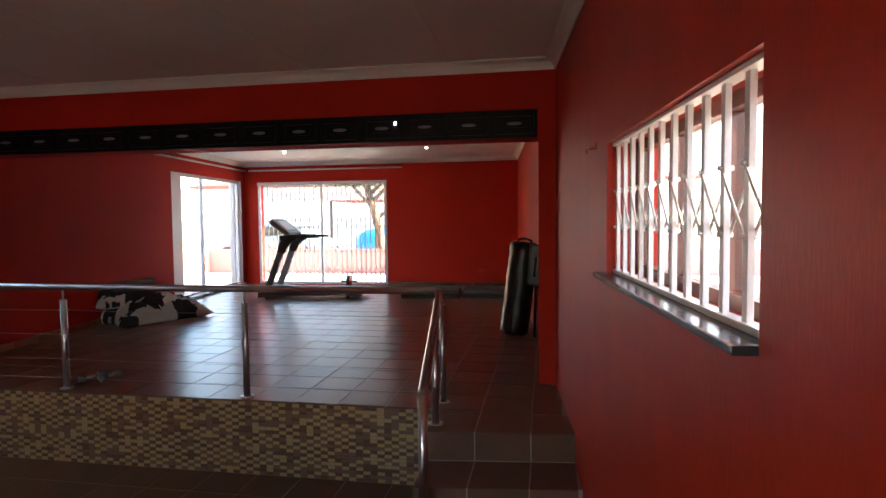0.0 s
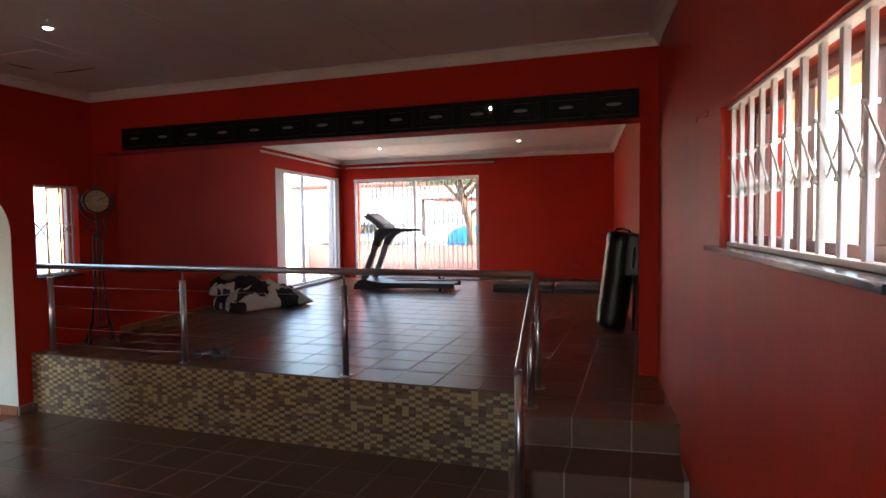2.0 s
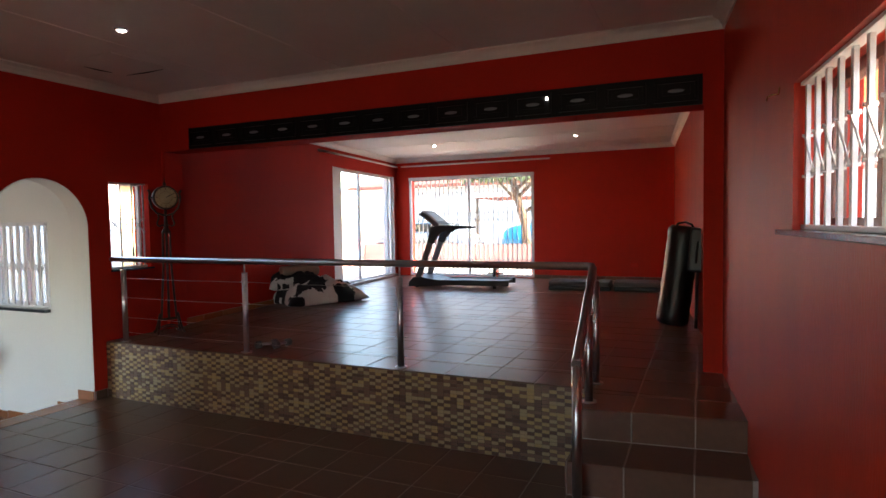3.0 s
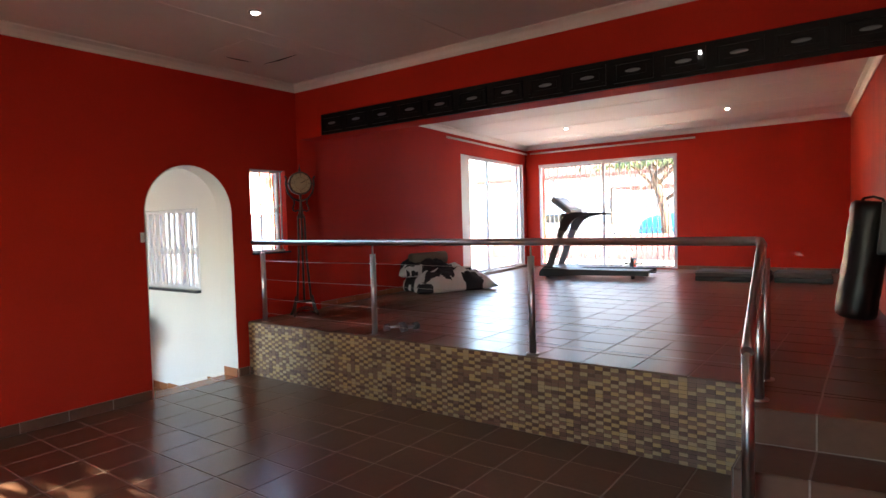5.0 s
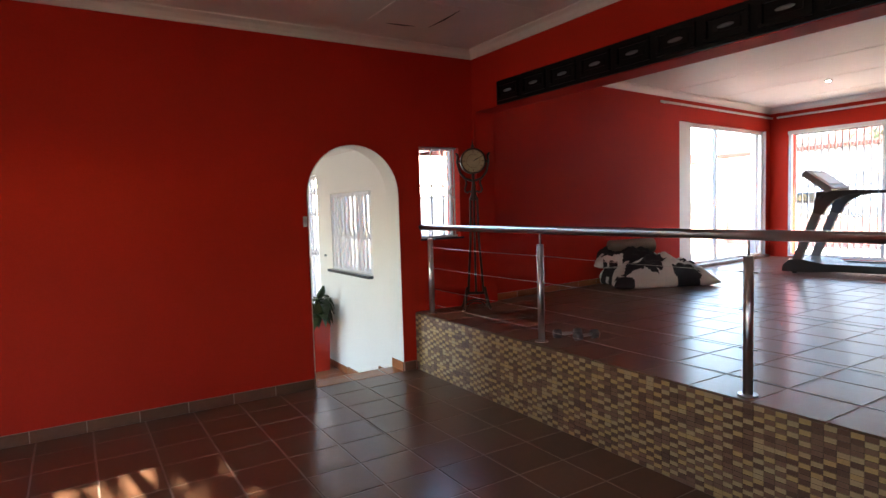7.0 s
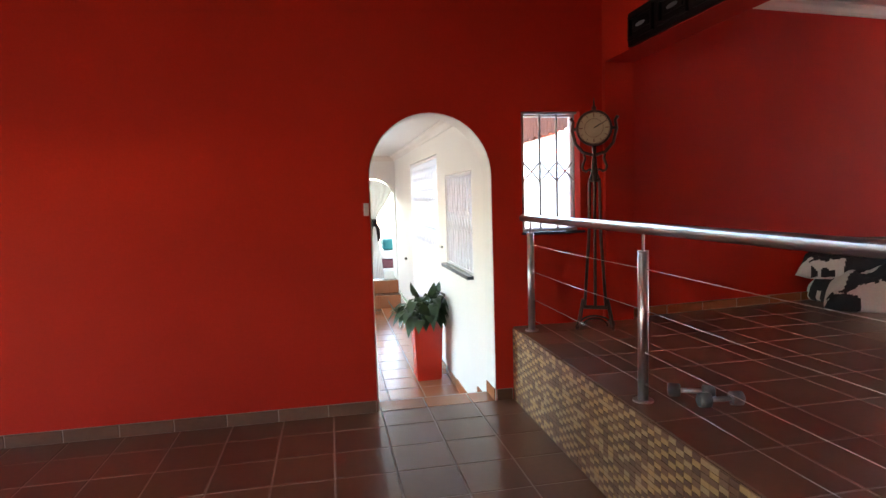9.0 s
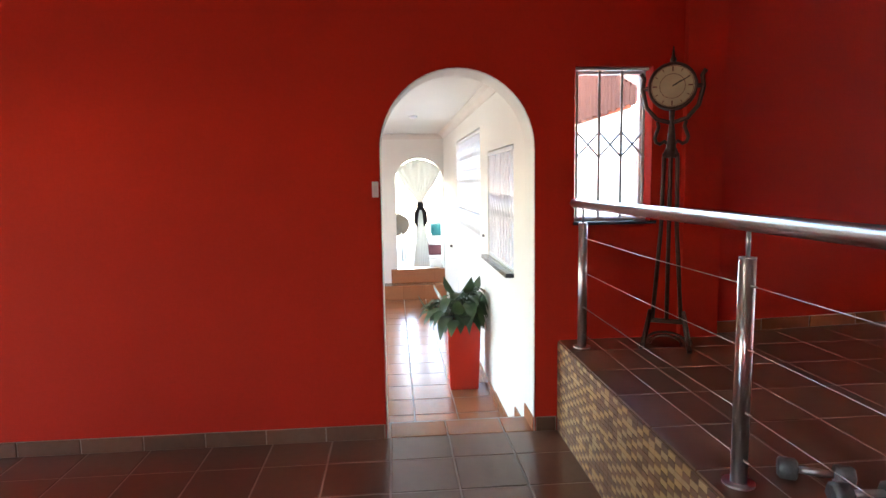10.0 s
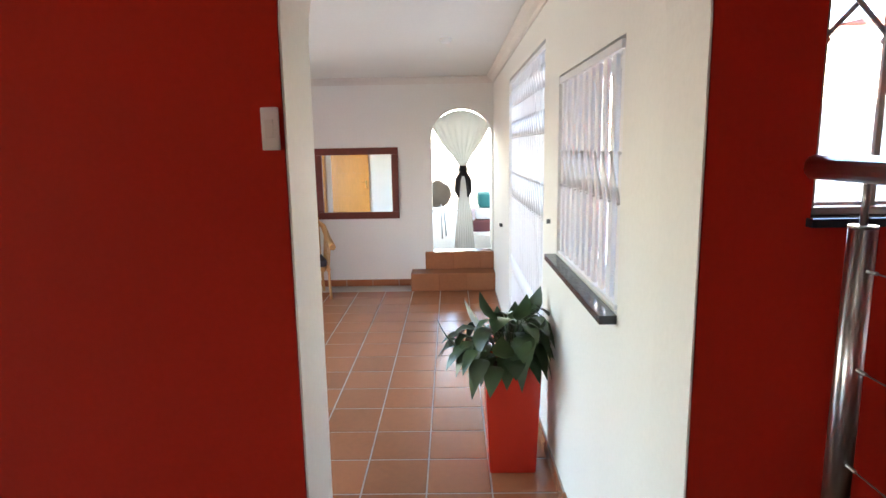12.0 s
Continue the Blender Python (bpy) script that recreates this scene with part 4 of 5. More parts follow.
def clock_stand():
    root = empty("standing_clock", pose(-5.15, 5.43, PLAT, 0, 0, 62), "tall wrought iron clock stand with a round aged dial", "clock")
    bm = bmesh.new()
    for a, b in ((-0.035, -0.078), (0.0, 0.0), (0.035, 0.078)):
        add_tube(bm, [(b, 0, 0.16), (a * 1.2, 0, 0.7), (a, 0, 1.11), (a * 0.5, 0, 1.15)], 0.012, 6)
    add_tube(bm, [(-0.045, 0, 1.11), (0.045, 0, 1.11)], 0.014, 8)
    add_tube(bm, [(-0.095, 0, 0.16), (0.095, 0, 0.16)], 0.014, 8)
    add_tube(bm, [(0, 0, 1.1), (0, 0, 1.16), (0, 0, 1.3), (0, 0, 1.36)], [0.024, 0.026, 0.013, 0.016], 8)
    mesh_object("column", bm, IRON, root)
    for s in (-1, 1):
        bm = bmesh.new()
        for d in (-1, 1):
            add_tube(bm, [(s * 0.088, 0, 0.22), (s * 0.105, d * 0.02, 0.13), (s * 0.12, d * 0.06, 0.04), (s * 0.13, d * 0.085, 0.013), (s * 0.127, d * 0.1, 0.03)], 0.014, 6)
        mesh_object("foot", bm, IRON, root)
        bm = bmesh.new()
        add_tube(bm, [(s * 0.012, 0, 1.17), (s * 0.035, 0, 1.19), (s * 0.06, 0, 1.175), (s * 0.08, 0, 1.185), (s * 0.088, 0, 1.21), (s * 0.078, 0, 1.24), (s * 0.068, 0, 1.27), (s * 0.075, 0, 1.3)], 0.01, 6)
        add_tube(bm, [(s * 0.0, 0, 1.29), (s * 0.08, 0, 1.315), (s * 0.135, 0, 1.38), (s * 0.158, 0, 1.48), (s * 0.15, 0, 1.54), (s * 0.168, 0, 1.57)], 0.012, 6)
        add_tube(bm, [(s * 0.12, 0, 1.485), (s * 0.158, 0, 1.485)], 0.012, 6)
        mesh_object("scroll", bm, IRON, root)
    bm = bmesh.new()
    for r in (0.075, 0.055):
        add_tube(bm, [(r * 1.6 * math.cos(a), 0, 0.02 + r * math.sin(a)) for a in (math.pi * k / 10 for k in range(11))], 0.008, 6)
    mesh_object("foot_arch", bm, IRON, root)
    face = new("clock_face")
    face.parent = root
    face.matrix_basis = pose(0, 0, 1.487)
    bm = bmesh.new()
    add_tube(bm, [(0, 0.03, 0), (0, -0.034, 0)], [0.128, 0.128], 36)
    add_tube(bm, [(0.121 * math.sin(a), -0.036, 0.121 * math.cos(a)) for a in (math.pi * k / 18 for k in range(37))], 0.009, 6)
    add_tube(bm, [(0, 0, 0.125), (0, 0, 0.15), (0, 0, 0.165), (0, 0, 0.22)], [0.012, 0.018, 0.008, 0.002], 8)
    mesh_object("case", bm, IRON, face)
    bm = bmesh.new()
    add_tube(bm, [(0, -0.03, 0), (0, -0.0365, 0)], 0.115, 36)
    mesh_object("dial", bm, DIAL, face)
    for k in range(12):
        bm = bmesh.new()
        a = math.pi * k / 6
        r0 = 0.088 if k % 3 else 0.08
        add_tube(bm, [(r0 * math.sin(a), -0.037, r0 * math.cos(a)), (0.104 * math.sin(a), -0.037, 0.104 * math.cos(a))], 0.003 if k % 3 else 0.0045, 4)
        mesh_object("hour_mark", bm, MAHOGANY, face)
    for r in (0.066, 0.109):
        bm = bmesh.new()
        add_tube(bm, [(r * math.sin(a), -0.0365, r * math.cos(a)) for a in (math.pi * k / 18 for k in range(37))], 0.0018, 4)
        mesh_object("dial_ring", bm, MAHOGANY, face)
    bm = bmesh.new()
    for a, r in ((62, 0.1), (58, 0.055)):
        a = radians(a)
        add_tube(bm, [(0, -0.04, 0), (r * math.sin(a), -0.04, r * math.cos(a))], [0.004, 0.002], 5)
    mesh_object("pointers", bm, INK, face)


clock_stand()

# ---- wall fittings ----
sw = empty("light_switch", pose(XL + 0.001, 3.764, 1.52, 0, 0, 90), "white plastic light switch beside the arch", "switch")
box("plate", -0.019, -0.012, -0.046, 0.019, 0, 0.046, GRILLE, sw, 0.004)
box("rocker", -0.009, -0.018, -0.02, 0.009, -0.012, 0.02, ALU, sw, 0.002)
hook = empty("wall_hook", m_right @ pose(ur(3.75), -0.001, 2.28), "small bent metal curtain hook on the red wall", "hook")
tube("stem", [(0, 0, 0.03), (0, -0.005, 0.0), (0, -0.03, 0.0), (-0.05, -0.04, 0), (-0.06, -0.04, -0.015)], 0.004, BRASS, hook, 6)
socket = empty("wall_socket", pose(-1.0, YFAR - 0.001, PLAT + 0.3), "red painted wall socket plate", "socket")
box("plate", -0.07, -0.01, -0.04, 0.07, 0, 0.04, RED_GLOSS, socket, 0.004)

# ---- hall ----


def planter():
    root = empty("planter", pose(-7.32, 4.485, HALL), "tall square red glazed planter in the hall", "planter")
    bm = bmesh.new()
    b, t, h = 0.13, 0.155, 0.64
    outer0 = [bm.verts.new((sx * b, sy * b, 0)) for sx, sy in ((-1, -1), (1, -1), (1, 1), (-1, 1))]
    outer1 = [bm.verts.new((sx * t, sy * t, h)) for sx, sy in ((-1, -1), (1, -1), (1, 1), (-1, 1))]
    inn1 = [bm.verts.new((sx * (t - 0.018), sy * (t - 0.018), h)) for sx, sy in ((-1, -1), (1, -1), (1, 1), (-1, 1))]
    inn0 = [bm.verts.new((sx * (t - 0.02), sy * (t - 0.02), h - 0.06)) for sx, sy in ((-1, -1), (1, -1), (1, 1), (-1, 1))]
    bm.faces.new(outer0[::-1])
    for p, q in ((outer0, outer1), (outer1, inn1), (inn1, inn0)):
        for i in range(4):
            bm.faces.new((p[i], p[(i + 1) % 4], q[(i + 1) % 4], q[i]))
    bm.faces.new(inn0)
    bmesh.ops.bevel(bm, geom=[e for e in bm.edges if e.calc_length() > 0.2], offset=0.006, segments=2, affect="EDGES")
    mesh_object("pot", bm, RED_GLOSS, root)
    box("soil", -0.133, -0.133, h - 0.07, 0.133, 0.133, h - 0.045, SOIL, root)
    plant = empty("leafy_plant", pose(-7.32, 4.485, HALL + h - 0.05), "dark green broad-leaved potted plant", "plant")
    rnd = random.Random(11)
    shape = [(0.0, 0.0), (0.12, 0.4), (0.35, 0.95), (0.6, 0.9), (0.82, 0.5), (1.0, 0.0)]
    for k in range(90):
        a = k * 2.399 + rnd.random() * 0.5
        reach = 0.16 + 0.34 * rnd.random()
        if math.sin(a) > 0.2:
            reach = min(reach, 0.19)
        up = 0.1 + 0.26 * rnd.random() * (1.25 - reach * 2)
        length, half = 0.14 + 0.07 * rnd.random(), 0.041 + 0.02 * rnd.random()
        out = Vector((math.cos(a), math.sin(a), 0))
        side = Vector((-math.sin(a), math.cos(a), 0))
        base = out * reach * 0.6 + Vector((0, 0, up))
        bm = bmesh.new()
        add_tube(bm, [out * 0.02, base * 0.6 + Vector((0, 0, 0.04)), base], 0.004, 5)
        droop = 0.5 + 1.1 * rnd.random() if k % 9 else -0.9
        rows = []
        for s, w in shape:
            c = base + out * (s * length * (1 - 0.35 * s * abs(droop) * 0.6)) + Vector((0, 0, -droop * s * s * length * 0.9 + 0.25 * s * length))
            rows.append([bm.verts.new(c - side * w * half + Vector((0, 0, w * 0.014))), bm.verts.new(c), bm.verts.new(c + side * w * half + Vector((0, 0, w * 0.014)))])
        for p, q in zip(rows, rows[1:]):
            for i in (0, 1):
                f = bm.faces.new((p[i], p[i + 1], q[i + 1], q[i]))
                f.smooth = True
        bmesh.ops.remove_doubles(bm, verts=bm.verts, dist=0.0004)
        mesh_object("leaf", bm, LEAF, plant)


planter()


def wall_mirror():
    root = empty("wall_mirror", pose(HALL_END + 0.001, 2.925, 1.02, 0, 0, 90), "wide wall mirror in a dark red-brown wooden frame", "mirror")
    w, h, f = 0.545, 0.465, 0.09
    bm = bmesh.new()
    for a, b, c, d in ((-w, -h, w, -h + f), (-w, h - f, w, h), (-w, -h + f, -w + f, h - f), (w - f, -h + f, w, h - f)):
        add_box(bm, a, -0.035, b, c, 0, d, 0.01)
    mesh_object("frame", bm, MAHOGANY, root)
    box("glass", -w + f - 0.005, -0.012, -h + f - 0.005, w - f + 0.005, -0.004, h - f + 0.005, MIRROR, root)


wall_mirror()


def pine_door():
    root = empty("pine_door", pose(hall_x - 0.045, 1.35, HALL, 0, 0, 90), "varnished pine panel door with a brass handle, standing open against the wall", "door")
    w, h = 0.88, 2.03
    bm = bmesh.new()
    zs = [0.0, 0.2, 0.62, 0.74, 1.16, 1.28, 1.62, 1.72, 1.9, h]
    for a, b in ((0, 0.12), (w - 0.12, w)):
        add_box(bm, a, 0, 0, b, 0.04, h, 0.003)
    for a, b in zip(zs[::2], zs[1::2]):
        add_box(bm, 0.12, 0, a, w - 0.12, 0.04, b, 0.003)
    mesh_object("frame", bm, PINE, root)
    for a, b in zip(zs[1::2], zs[2::2]):
        box("panel", 0.12, 0.01, a, w - 0.12, 0.03, b, PINE, root, 0.004)
    box("lock_plate", w - 0.09, 0.04, 0.92, w - 0.045, 0.046, 1.12, BRASS, root, 0.002)
    tube("handle", [(w - 0.068, 0.045, 1.06), (w - 0.068, 0.085, 1.06), (w - 0.17, 0.085, 1.06)], 0.008, BRASS, root)
    jamb = empty("door_frame", pose(hall_x - 0.02, 1.12, HALL), "varnished pine door frame", "door frame")
    box("jamb", -0.16, 0, 0, 0.0, 0.09, 2.1, PINE, jamb, 0.004)


pine_door()


def wicker_chair():
    root = empty("wicker_chair", pose(-11.35, 2.3, HALL, 0, 0, 20), "honey-coloured wicker armchair with a dark cushion", "chair")
    for x, y in ((-0.26, -0.26), (0.26, -0.26), (-0.24, 0.26), (0.26, 0.28)):
        tube("leg", [(x, y, 0), (x * 0.96, y * 0.96, 0.2), (x * 0.95, y * 0.95, 0.4)], 0.017, WICKER, root)
    bm = bmesh.new()
    for k in range(9):
        add_tube(bm, [(-0.27, -0.26 + k * 0.065, 0.38), (0.27, -0.26 + k * 0.065, 0.38)], 0.03, 6)
    mesh_object("seat", bm, WICKER, root)
    box("cushion", -0.24, -0.24, 0.41, 0.25, 0.25, 0.5, CLOTH_B, root, 0.035)
    bm = bmesh.new()
    for y in (-0.3, 0.3):
        s = 1 if y > 0 else -1
        add_tube(bm, [(-0.3, y * 0.6, 0.95), (-0.2, y * 0.95, 0.86), (0.0, y * 1.02, 0.74), (0.22, y * 1.05, 0.68), (0.32, y * 1.05, 0.66)], [0.03, 0.035, 0.04, 0.042, 0.04], 8)
        for k in range(5):
            add_tube(bm, [(-0.2 + k * 0.11, y * 0.9, 0.4), (-0.2 + k * 0.11, y, 0.82 - k * 0.035)], 0.009, 5)
    mesh_object("arms", bm, WICKER, root)
    bm = bmesh.new()
    add_tube(bm, [(-0.3, -0.2, 0.95), (-0.34, 0, 1.0), (-0.3, 0.2, 0.95)], 0.03, 8)
    for k in range(9):
        y = -0.24 + k * 0.06
        add_tube(bm, [(-0.24, y, 0.38), (-0.33 + abs(y) * 0.12, y, 0.97)], 0.01, 5)
    mesh_object("backrest", bm, WICKER, root)


wicker_chair()


def curtain():
    root = empty("tied_curtain", pose(HALL_END - 0.14, 4.30, 0.09), "white sheer curtain gathered by a dark tie in the arch", "curtain")
    verts, faces = [], []
    n, rows = 48, [(1.86, 0.36, 0.0), (1.68, 0.40, 0.0), (1.45, 0.27, 0.0), (1.28, 0.13, 0.01), (1.13, 0.035, 0.02), (1.03, 0.035, 0.02), (0.9, 0.06, 0.02), (0.5, 0.1, 0.03), (0.02, 0.14, 0.03)]
    bm = bmesh.new()
    prev = None
    for z, half, off in rows:
        row = []
        for k in range(n):
            u = k / (n - 1) * 2 - 1
            zz = z - (0.16 * u * u if z > 1.8 else 0)
            row.append(bm.verts.new((0.007 * math.sin(k * 1.1 + z) * (0.5 + half), u * half + off, zz)))
        if prev:
            for k in range(n - 1):
                bm.faces.new((prev[k], prev[k + 1], row[k + 1], row[k]))
        prev = row
    ob = mesh_object("cloth", bm, SHEER, root, True)
    md = ob.modifiers.new("thick", "SOLIDIFY")
    md.thickness = 0.003
    bm = bmesh.new()
    add_tube(bm, [(0, 0.02, 1.14), (0, 0.02, 1.08), (0, 0.02, 1.0)], [0.055, 0.06, 0.055], 12)
    for s in (-1, 1):
        add_tube(bm, [(0.05, 0.02 + 0.02 * s, 1.07), (0.06, 0.02 + 0.07 * s, 0.95), (0.05, 0.02 + 0.08 * s, 0.8), (0.05, 0.02 + 0.06 * s, 0.72)], [0.02, 0.04, 0.035, 0.01], 8)
    tagged(mesh_object("tie", bm, CLOTH_B, root, True), "black fabric tie")


curtain()


def bed():
    root = empty("daybed", pose(-15.2, 4.48, 0.09), "low daybed with teal and maroon bedding", "bed")
    box("base", 0, 0, 0.0, 1.9, 1.0, 0.06, OUTWHITE, root, 0.02)
    box("mattress", 0, 0, 0.06, 1.9, 1.0, 0.25, MAROON, root, 0.05)
    box("bolster", 1.6, 0.05, 0.25, 1.88, 0.95, 0.44, CLOTH_W, root, 0.08)
    box("backrest", 1.3, 0.1, 0.44, 1.88, 0.95, 0.66, TEAL, root, 0.06)


bed()
fan = empty("draped_stool", pose(-13.2, 3.97, 0.09), "metal stool with a dark grey cloth draped over it", "stool")
for a in (0.3, 2.4, 4.5):
    tube("leg", [(0.15 * math.cos(a), 0.15 * math.sin(a), 0), (0.09 * math.cos(a), 0.09 * math.sin(a), 0.62)], 0.012, STEEL, fan)
bm = bmesh.new()
bmesh.ops.create_uvsphere(bm, u_segments=20, v_segments=12, radius=0.17)
for v in bm.verts:
    v.co *= 1 + 0.2 * noise.noise(v.co * 9)
    v.co.z *= 1.2
mesh_object("cloth", bm, CLOTH_G, fan, True, pose(0, 0, 0.68))
det = empty("smoke_detector", pose(-9.2, 4.13, HALL_CEIL), "small white round smoke detector on the hall ceiling", "detector")
tube("case", [(0, 0, 0), (0, 0, -0.02), (0, 0, -0.035)], [0.05, 0.05, 0.035], GRILLE, det, 20)
latch = empty("door_bolt", pose(-10.55, HALL_Y - 0.001, 0.62), "small dark door bolt on the white wall", "bolt")
box("bolt", -0.05, -0.03, -0.015, 0.05, 0, 0.015, INK, latch, 0.004)
knob = empty("coat_peg", pose(-7.42, HALL_Y - 0.001, 1.05), "small white wall peg", "knob")
tube("knob", [(0, 0, 0), (0, -0.02, 0)], 0.014, SILVER, knob, 10)

# ---- tiles ----
P = 0.3555
GAP = 0.0085


def tile_mesh(name, w, d, h, mat, bev=0.003):
    bm = bmesh.new()
    a = [bm.verts.new((x, y, 0)) for x, y in ((0, 0), (w, 0), (w, d), (0, d))]
    b = [bm.verts.new((x, y, h - bev)) for x, y in ((0, 0), (w, 0), (w, d), (0, d))]
    c = [bm.verts.new((x, y, h)) for x, y in ((bev, bev), (w - bev, bev), (w - bev, d - bev), (bev, d - bev))]
    for p, q in ((a, b), (b, c)):
        for i in range(4):
            bm.faces.new((p[i], p[(i + 1) % 4], q[(i + 1) % 4], q[i]))
    bm.faces.new(c)
    me = bpy.data.meshes.new(name)
    bm.to_mesh(me)
    bm.free()
    me.materials.append(mat)
    return me


def piece(name, me, parent, m):
    o = new(name, me)
    o.parent = parent
    o.matrix_basis = m
    return o


shapes = {}


def tile_at(parent, x0, y0, x1, y1, z, mat, m=Matrix(), h=0.006):
    key = (round(x1 - x0, 3), round(y1 - y0, 3), h, mat.name)
    if key[0] < 0.02 or key[1] < 0.02:
        return
    if key not in shapes:
        shapes[key] = tile_mesh("tile", key[0], key[1], h, mat)
    rnd = random.Random(hash((round(x0 * 100), round(y0 * 100))))
    piece("tile", shapes[key], parent, m @ pose(x0, y0, z + rnd.random() * 0.0006, rnd.gauss(0, 0.05), rnd.gauss(0, 0.05), 0))


def lay(parent, x0, x1, y0, y1, ax, ay, z, mat, inside, near, clip=None):
    """Tiles on a grid; those outside the near stretch are one joined part."""
    bm = bmesh.new()
    i0, i1 = math.floor((x0 - ax) / P), math.ceil((x1 - ax) / P)
    j0, j1 = math.floor((y0 - ay) / P), math.ceil((y1 - ay) / P)
    for i in range(i0, i1):
        for j in range(j0, j1):
            a, b = max(ax + i * P + GAP / 2, x0), min(ax + (i + 1) * P - GAP / 2, x1)
            c, d = max(ay + j * P + GAP / 2, y0), min(ay + (j + 1) * P - GAP / 2, y1)
            if clip:
                a, b = clip(a, b, c, d)
            if b - a < 0.02 or d - c < 0.02 or not inside((a + b) / 2, (c + d) / 2):
                continue
            if near((a + b) / 2, (c + d) / 2):
                tile_at(parent, a, c, b, d, z - 0.006, mat)
            else:
                add_box(bm, a, c, z - 0.006, b, d, z + 0.0002)
    far = mesh_object("far_tiles", bm, mat, parent)
    tagged(far, kind="stuff")


def clip_low(a, b, c, d):
    return a, min(b, xr(d) - 0.004)


def clip_up(a, b, c, d):
    return max(a, xu(d) + 0.0 if d > YHEAD else XL), min(b, xr(d) - 0.003)


lay(floor_low, XL + 0.002, 1.2, YBACK, YFRONT - 0.004, XL + 0.3, 3.818, 0.0, TILE, lambda x, y: not (x > STAIR_X and y > 3.8), lambda x, y: y > 1.0 and x < 0, clip_low)
lay(floor_up, -6.2, 0.5, YFRONT, YFAR + 0.0, XL + 0.25, YFRONT, PLAT, TILE, lambda x, y: True, lambda x, y: y < 9.2, clip_up)
lay(floor_hall, HALL_END + 0.34, hall_x - 0.345, 0.9, HALL_Y - 0.01, -7.0, 4.0 - P, HALL, TILE_HALL, lambda x, y: True, lambda x, y: y > 2.2)


def quad_tile(parent, corners, z, mat, h=0.006, bev=0.003):
    """A flat tile on four corners, its top at z."""
    c = sum((Vector(q) for q in corners), Vector((0, 0))) / 4
    bm = bmesh.new()
    rows = []
    for inset, zz in ((0, -h), (0, -bev), (bev, 0)):
        rows.append([bm.verts.new((*(Vector(q) - c - (Vector(q) - c).normalized() * inset), zz)) for q in corners])
    for p, q in zip(rows, rows[1:]):
        for i in range(4):
            bm.faces.new((p[i], p[(i + 1) % 4], q[(i + 1) % 4], q[i]))
    bm.faces.new(rows[-1])
    mesh_object("tile", bm, mat, parent, m=pose(c.x, c.y, z))


# stair treads, landing and risers
cuts = (STAIR_X, -0.17, 0.187, 0.47)
g = GAP / 2
for k, z, host in ((0, PLAT, floor_up), (1, 0.383, stair), (2, 0.191, stair)):
    for x0, x1 in zip(cuts, cuts[1:]):
        a, b = x0 + g, x1 - g
        if k == 0:
            rows_ = [[(a, nosing(0, a)), (b, nosing(0, b)), (b, nosing(0, b) + P), (a, nosing(0, a) + P)],
                     [(a, nosing(0, a) + P + GAP), (b, nosing(0, b) + P + GAP), (b, YFRONT - g), (a, YFRONT - g)]]
        else:
            rows_ = [[(a, nosing(k, a)), (b, nosing(k, b)), (b, nosing(k - 1, b) + 0.002), (a, nosing(k - 1, a) + 0.002)]]
        for q in rows_:
            if q[3][1] - q[0][1] > 0.03 and q[2][1] - q[1][1] > 0.012:
                quad_tile(host, q, z, TILE)
        m, n = along((a, nosing(k, a) + 0.011), (b, nosing(k, b) + 0.011))
        tile_at(stair, 0, max(z - 0.187, 0.003), n, z - 0.008, 0.0, TILE, m @ pose(0, 0, 0, 90))
# landing in the arch
for k, y in enumerate((3.818, 3.818 + P, 3.818 + 2 * P)):
    tile_at(floor_low, hall_x + 0.02, y, XL, min(y + P, HALL_Y) - GAP, -0.005, TILE_HALL)


def skirting(name, p0, p1, z, h, mat, first=0.0):
    m, n = along(p0, p1)
    root = structure(box(name, 0, -0.009, 0, n, 0.0, h, GROUT, m=Matrix.Translation((0, 0, z)) @ m), "tile skirting along the foot of the wall", "baseboard")
    u = first
    while u < n - 0.03:
        w = min(P, n - u) - 0.008
        tile_at(root, max(u, 0.0), 0.002, u + w, h - 0.001, 0.0, mat, Matrix.Translation((0, -0.009, 0)) @ pose(0, 0, 0, 90))
        u += P


skirting("baseboard_west", (XL + 0.001, 3.786 - 17 * P), (XL + 0.001, 3.786), 0.0, 0.09, TILE)
skirting("baseboard_west_end", (XL + 0.001, 4.72), (XL + 0.001, YFRONT - 0.01), 0.0, 0.09, TILE)
skirting("baseboard_upper_west", (xu(YHEAD + 0.24) + 0.001, YHEAD + 0.24), (xu(9.58) + 0.001, 9.58), PLAT, 0.075, TILE_HALL)
skirting("baseboard_north", (-2.95, YFAR - 0.001), (xr(YFAR), YFAR - 0.001), PLAT, 0.075, TILE)
skirting("baseboard_hall_end", (HALL_END + 0.001, 0.95), (HALL_END + 0.001, 3.62), HALL, 0.09, TILE_HALL)
skirting("baseboard_hall", (-9.85, HALL_Y - 0.001), (hall_x - 1.2, HALL_Y - 0.001), HALL, 0.09, TILE_HALL)

for k in range(3):
    y0 = 3.63 + k * P
    tile_at(steps_end, y0, HALL + 0.004, min(y0 + P, HALL_Y) - GAP, -0.14, 0.0, TILE_HALL, Matrix.Translation((HALL_END + 0.331, 0, 0)) @ pose(0, 0, 0, 0, 0, 90) @ pose(0, 0, 0, 90), 0.006)
    tile_at(steps_end, y0 + 0.19, -0.13, min(y0 + 0.19 + P, HALL_Y) - GAP, 0.09, 0.0, TILE_HALL, Matrix.Translation((HALL_END + 0.051, 0, 0)) @ pose(0, 0, 0, 0, 0, 90) @ pose(0, 0, 0, 90), 0.006)
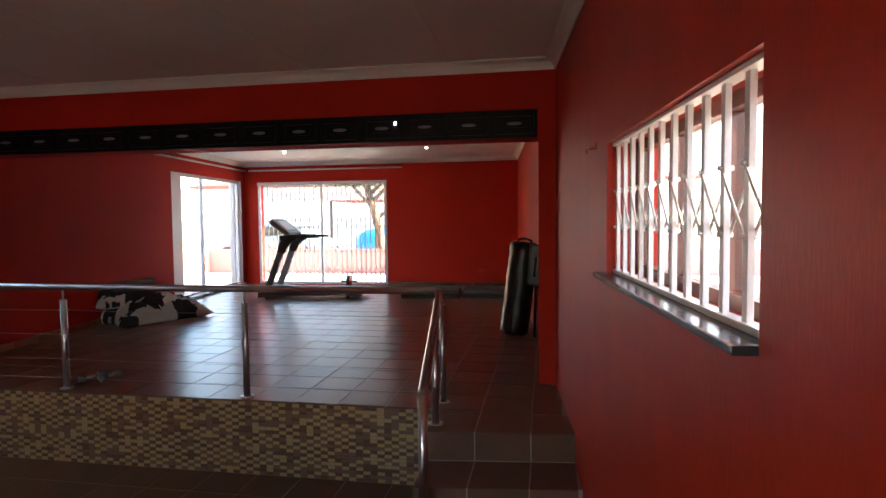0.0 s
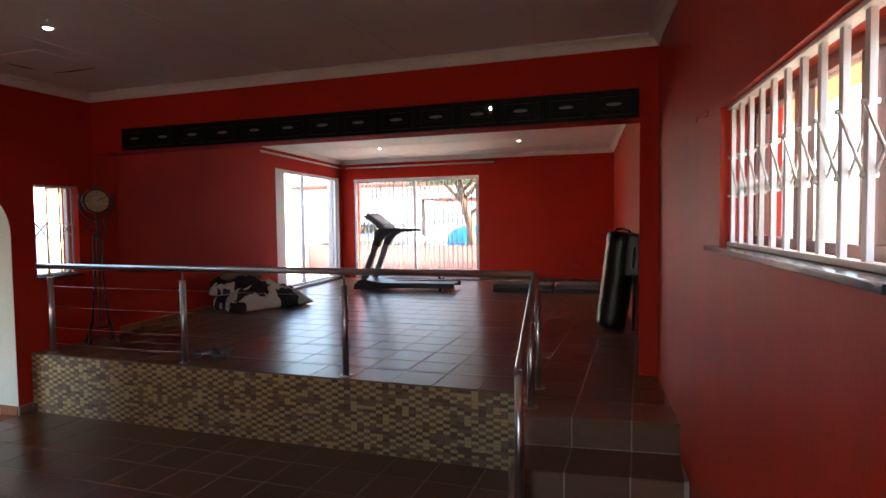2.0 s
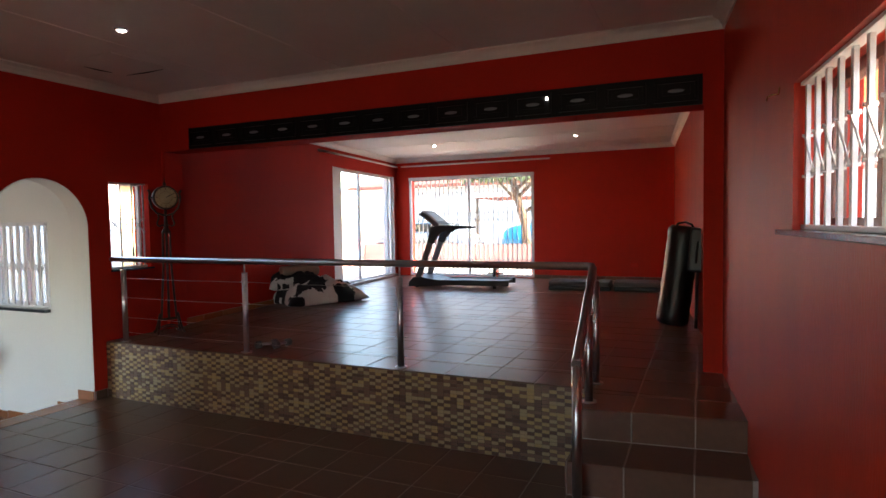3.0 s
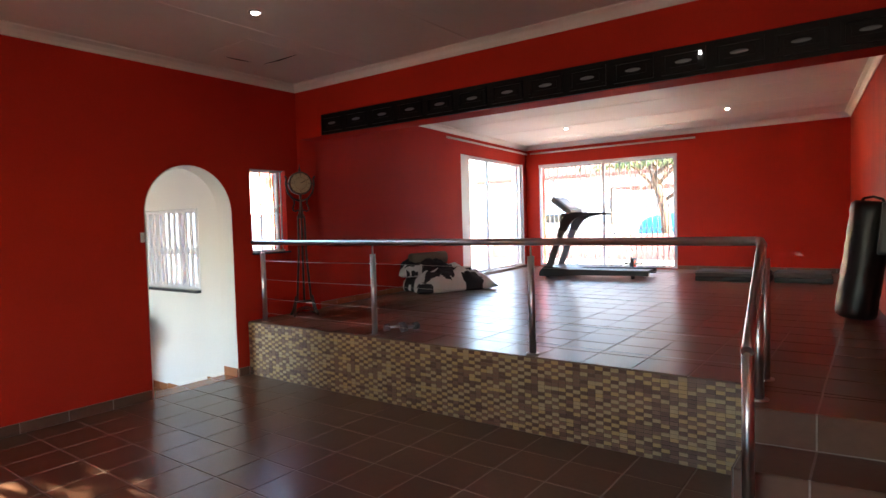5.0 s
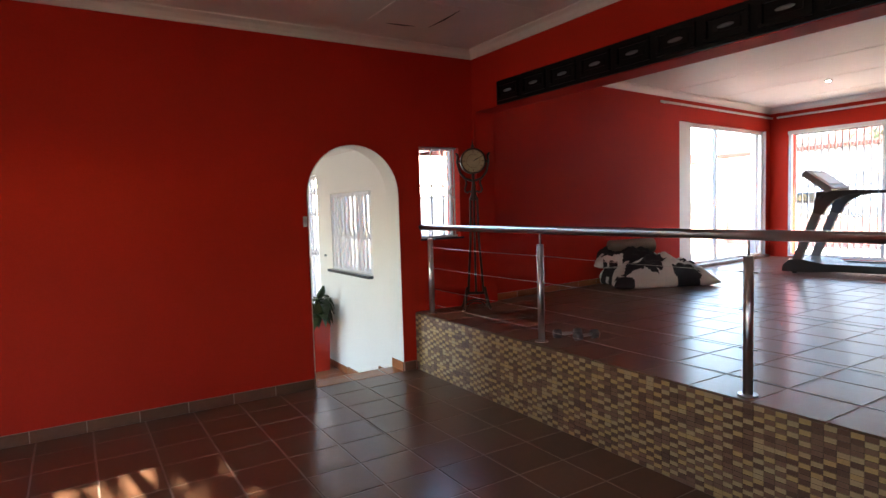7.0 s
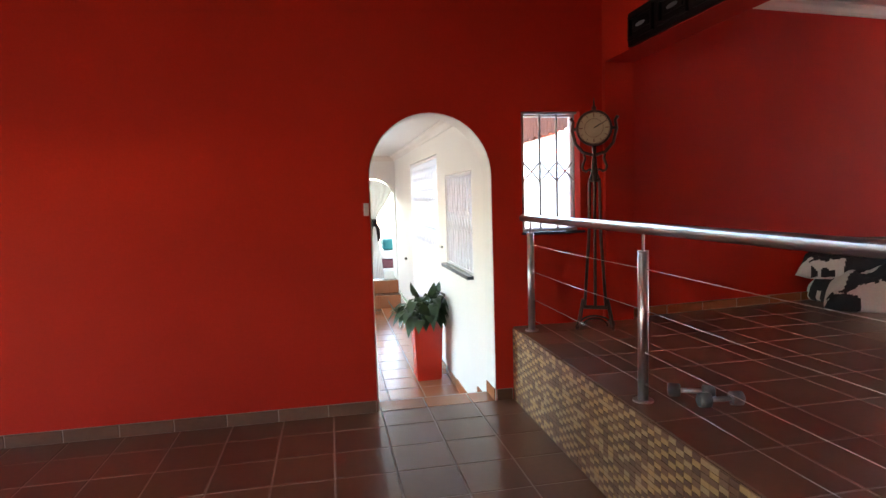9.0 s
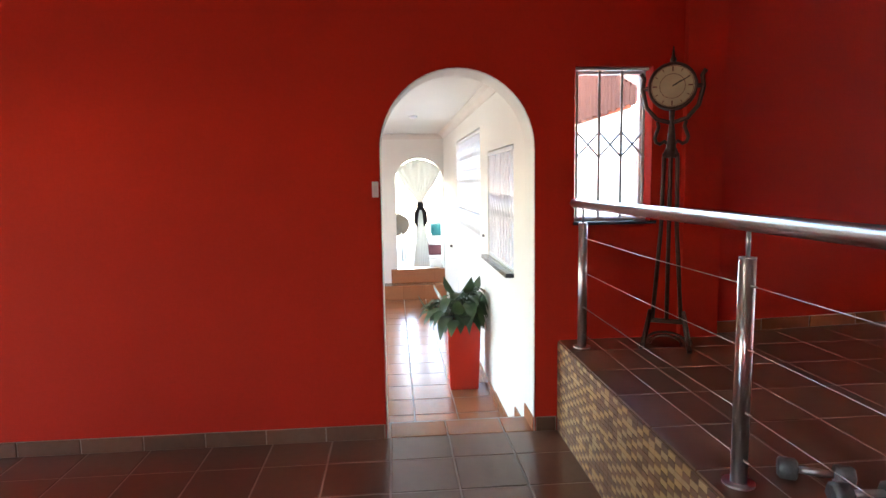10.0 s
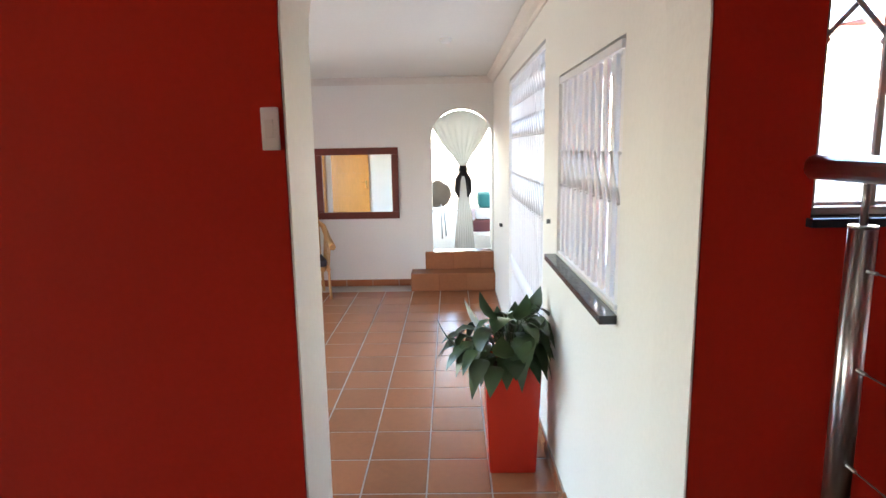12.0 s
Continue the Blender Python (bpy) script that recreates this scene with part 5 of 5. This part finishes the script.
# stepped skirting beside the arch steps
stepped = structure(box("baseboard_steps", hall_x + 0.0, HALL_Y - 0.016, 0.0, XL - 0.002, HALL_Y - 0.007, 0.09, TILE_HALL), "stepped tile skirting beside the arch steps", "baseboard")
box("tile", hall_x - 0.34, HALL_Y - 0.012, -0.19, hall_x - 0.002, HALL_Y - 0.001, -0.07, TILE_HALL, stepped)
box("tile", hall_x - 1.2, HALL_Y - 0.012, HALL, hall_x - 0.343, HALL_Y - 0.001, HALL + 0.1, TILE_HALL, stepped)

# mosaic front of the platform
mosaic = structure(box("mosaic_wall", XL + 0.001, YFRONT + 0.001, 0.0, STAIR_X, YFRONT + 0.011, PLAT - 0.008, MOSAIC_GROUT), "brown, beige and gold mosaic tiled platform front", "wall")
rows_n, mw = 21, 0.055
mh = (PLAT - 0.012) / rows_n
chips = [tile_mesh("chip", mw - 0.0025, mh - 0.0025, 0.006, q, 0.001) for q in MOSAIC]
rnd = random.Random(21)
bms = [bmesh.new() for _ in MOSAIC]
for r in range(rows_n):
    x = XL + 0.004
    k = 0
    while x + mw < STAIR_X:
        q = rnd.choices(range(4), (0.5, 1.4, 3.2, 3.6))[0] if (k + r) % 2 else rnd.choices(range(4), (4.5, 4.5, 0.4, 0.4))[0]
        if x < XL + 0.62:
            piece("chip", chips[q], mosaic, pose(x, YFRONT + 0.0015, 0.003 + r * mh, 90))
        else:
            add_box(bms[q], x, YFRONT - 0.0045 - rnd.random() * 0.0012, 0.003 + r * mh, x + mw - 0.0025, YFRONT + 0.001, 0.003 + r * mh + mh - 0.0025)
        x += mw
        k += 1
for q, b in zip(MOSAIC, bms):
    tagged(mesh_object("mosaic_field", b, q, mosaic), kind="stuff")
# tiled edge and stair flank
for k, z0, z1 in ((2, 0.0, 0.186), (1, 0.19, 0.378), (0, 0.382, PLAT - 0.002)):
    structure(box("flank", STAIR_X - 0.006, nosing(k, STAIR_X) + 0.004, z0, STAIR_X, YFRONT - 0.006, z1, TILE), "brown tile cladding on the stair flank", "trim")
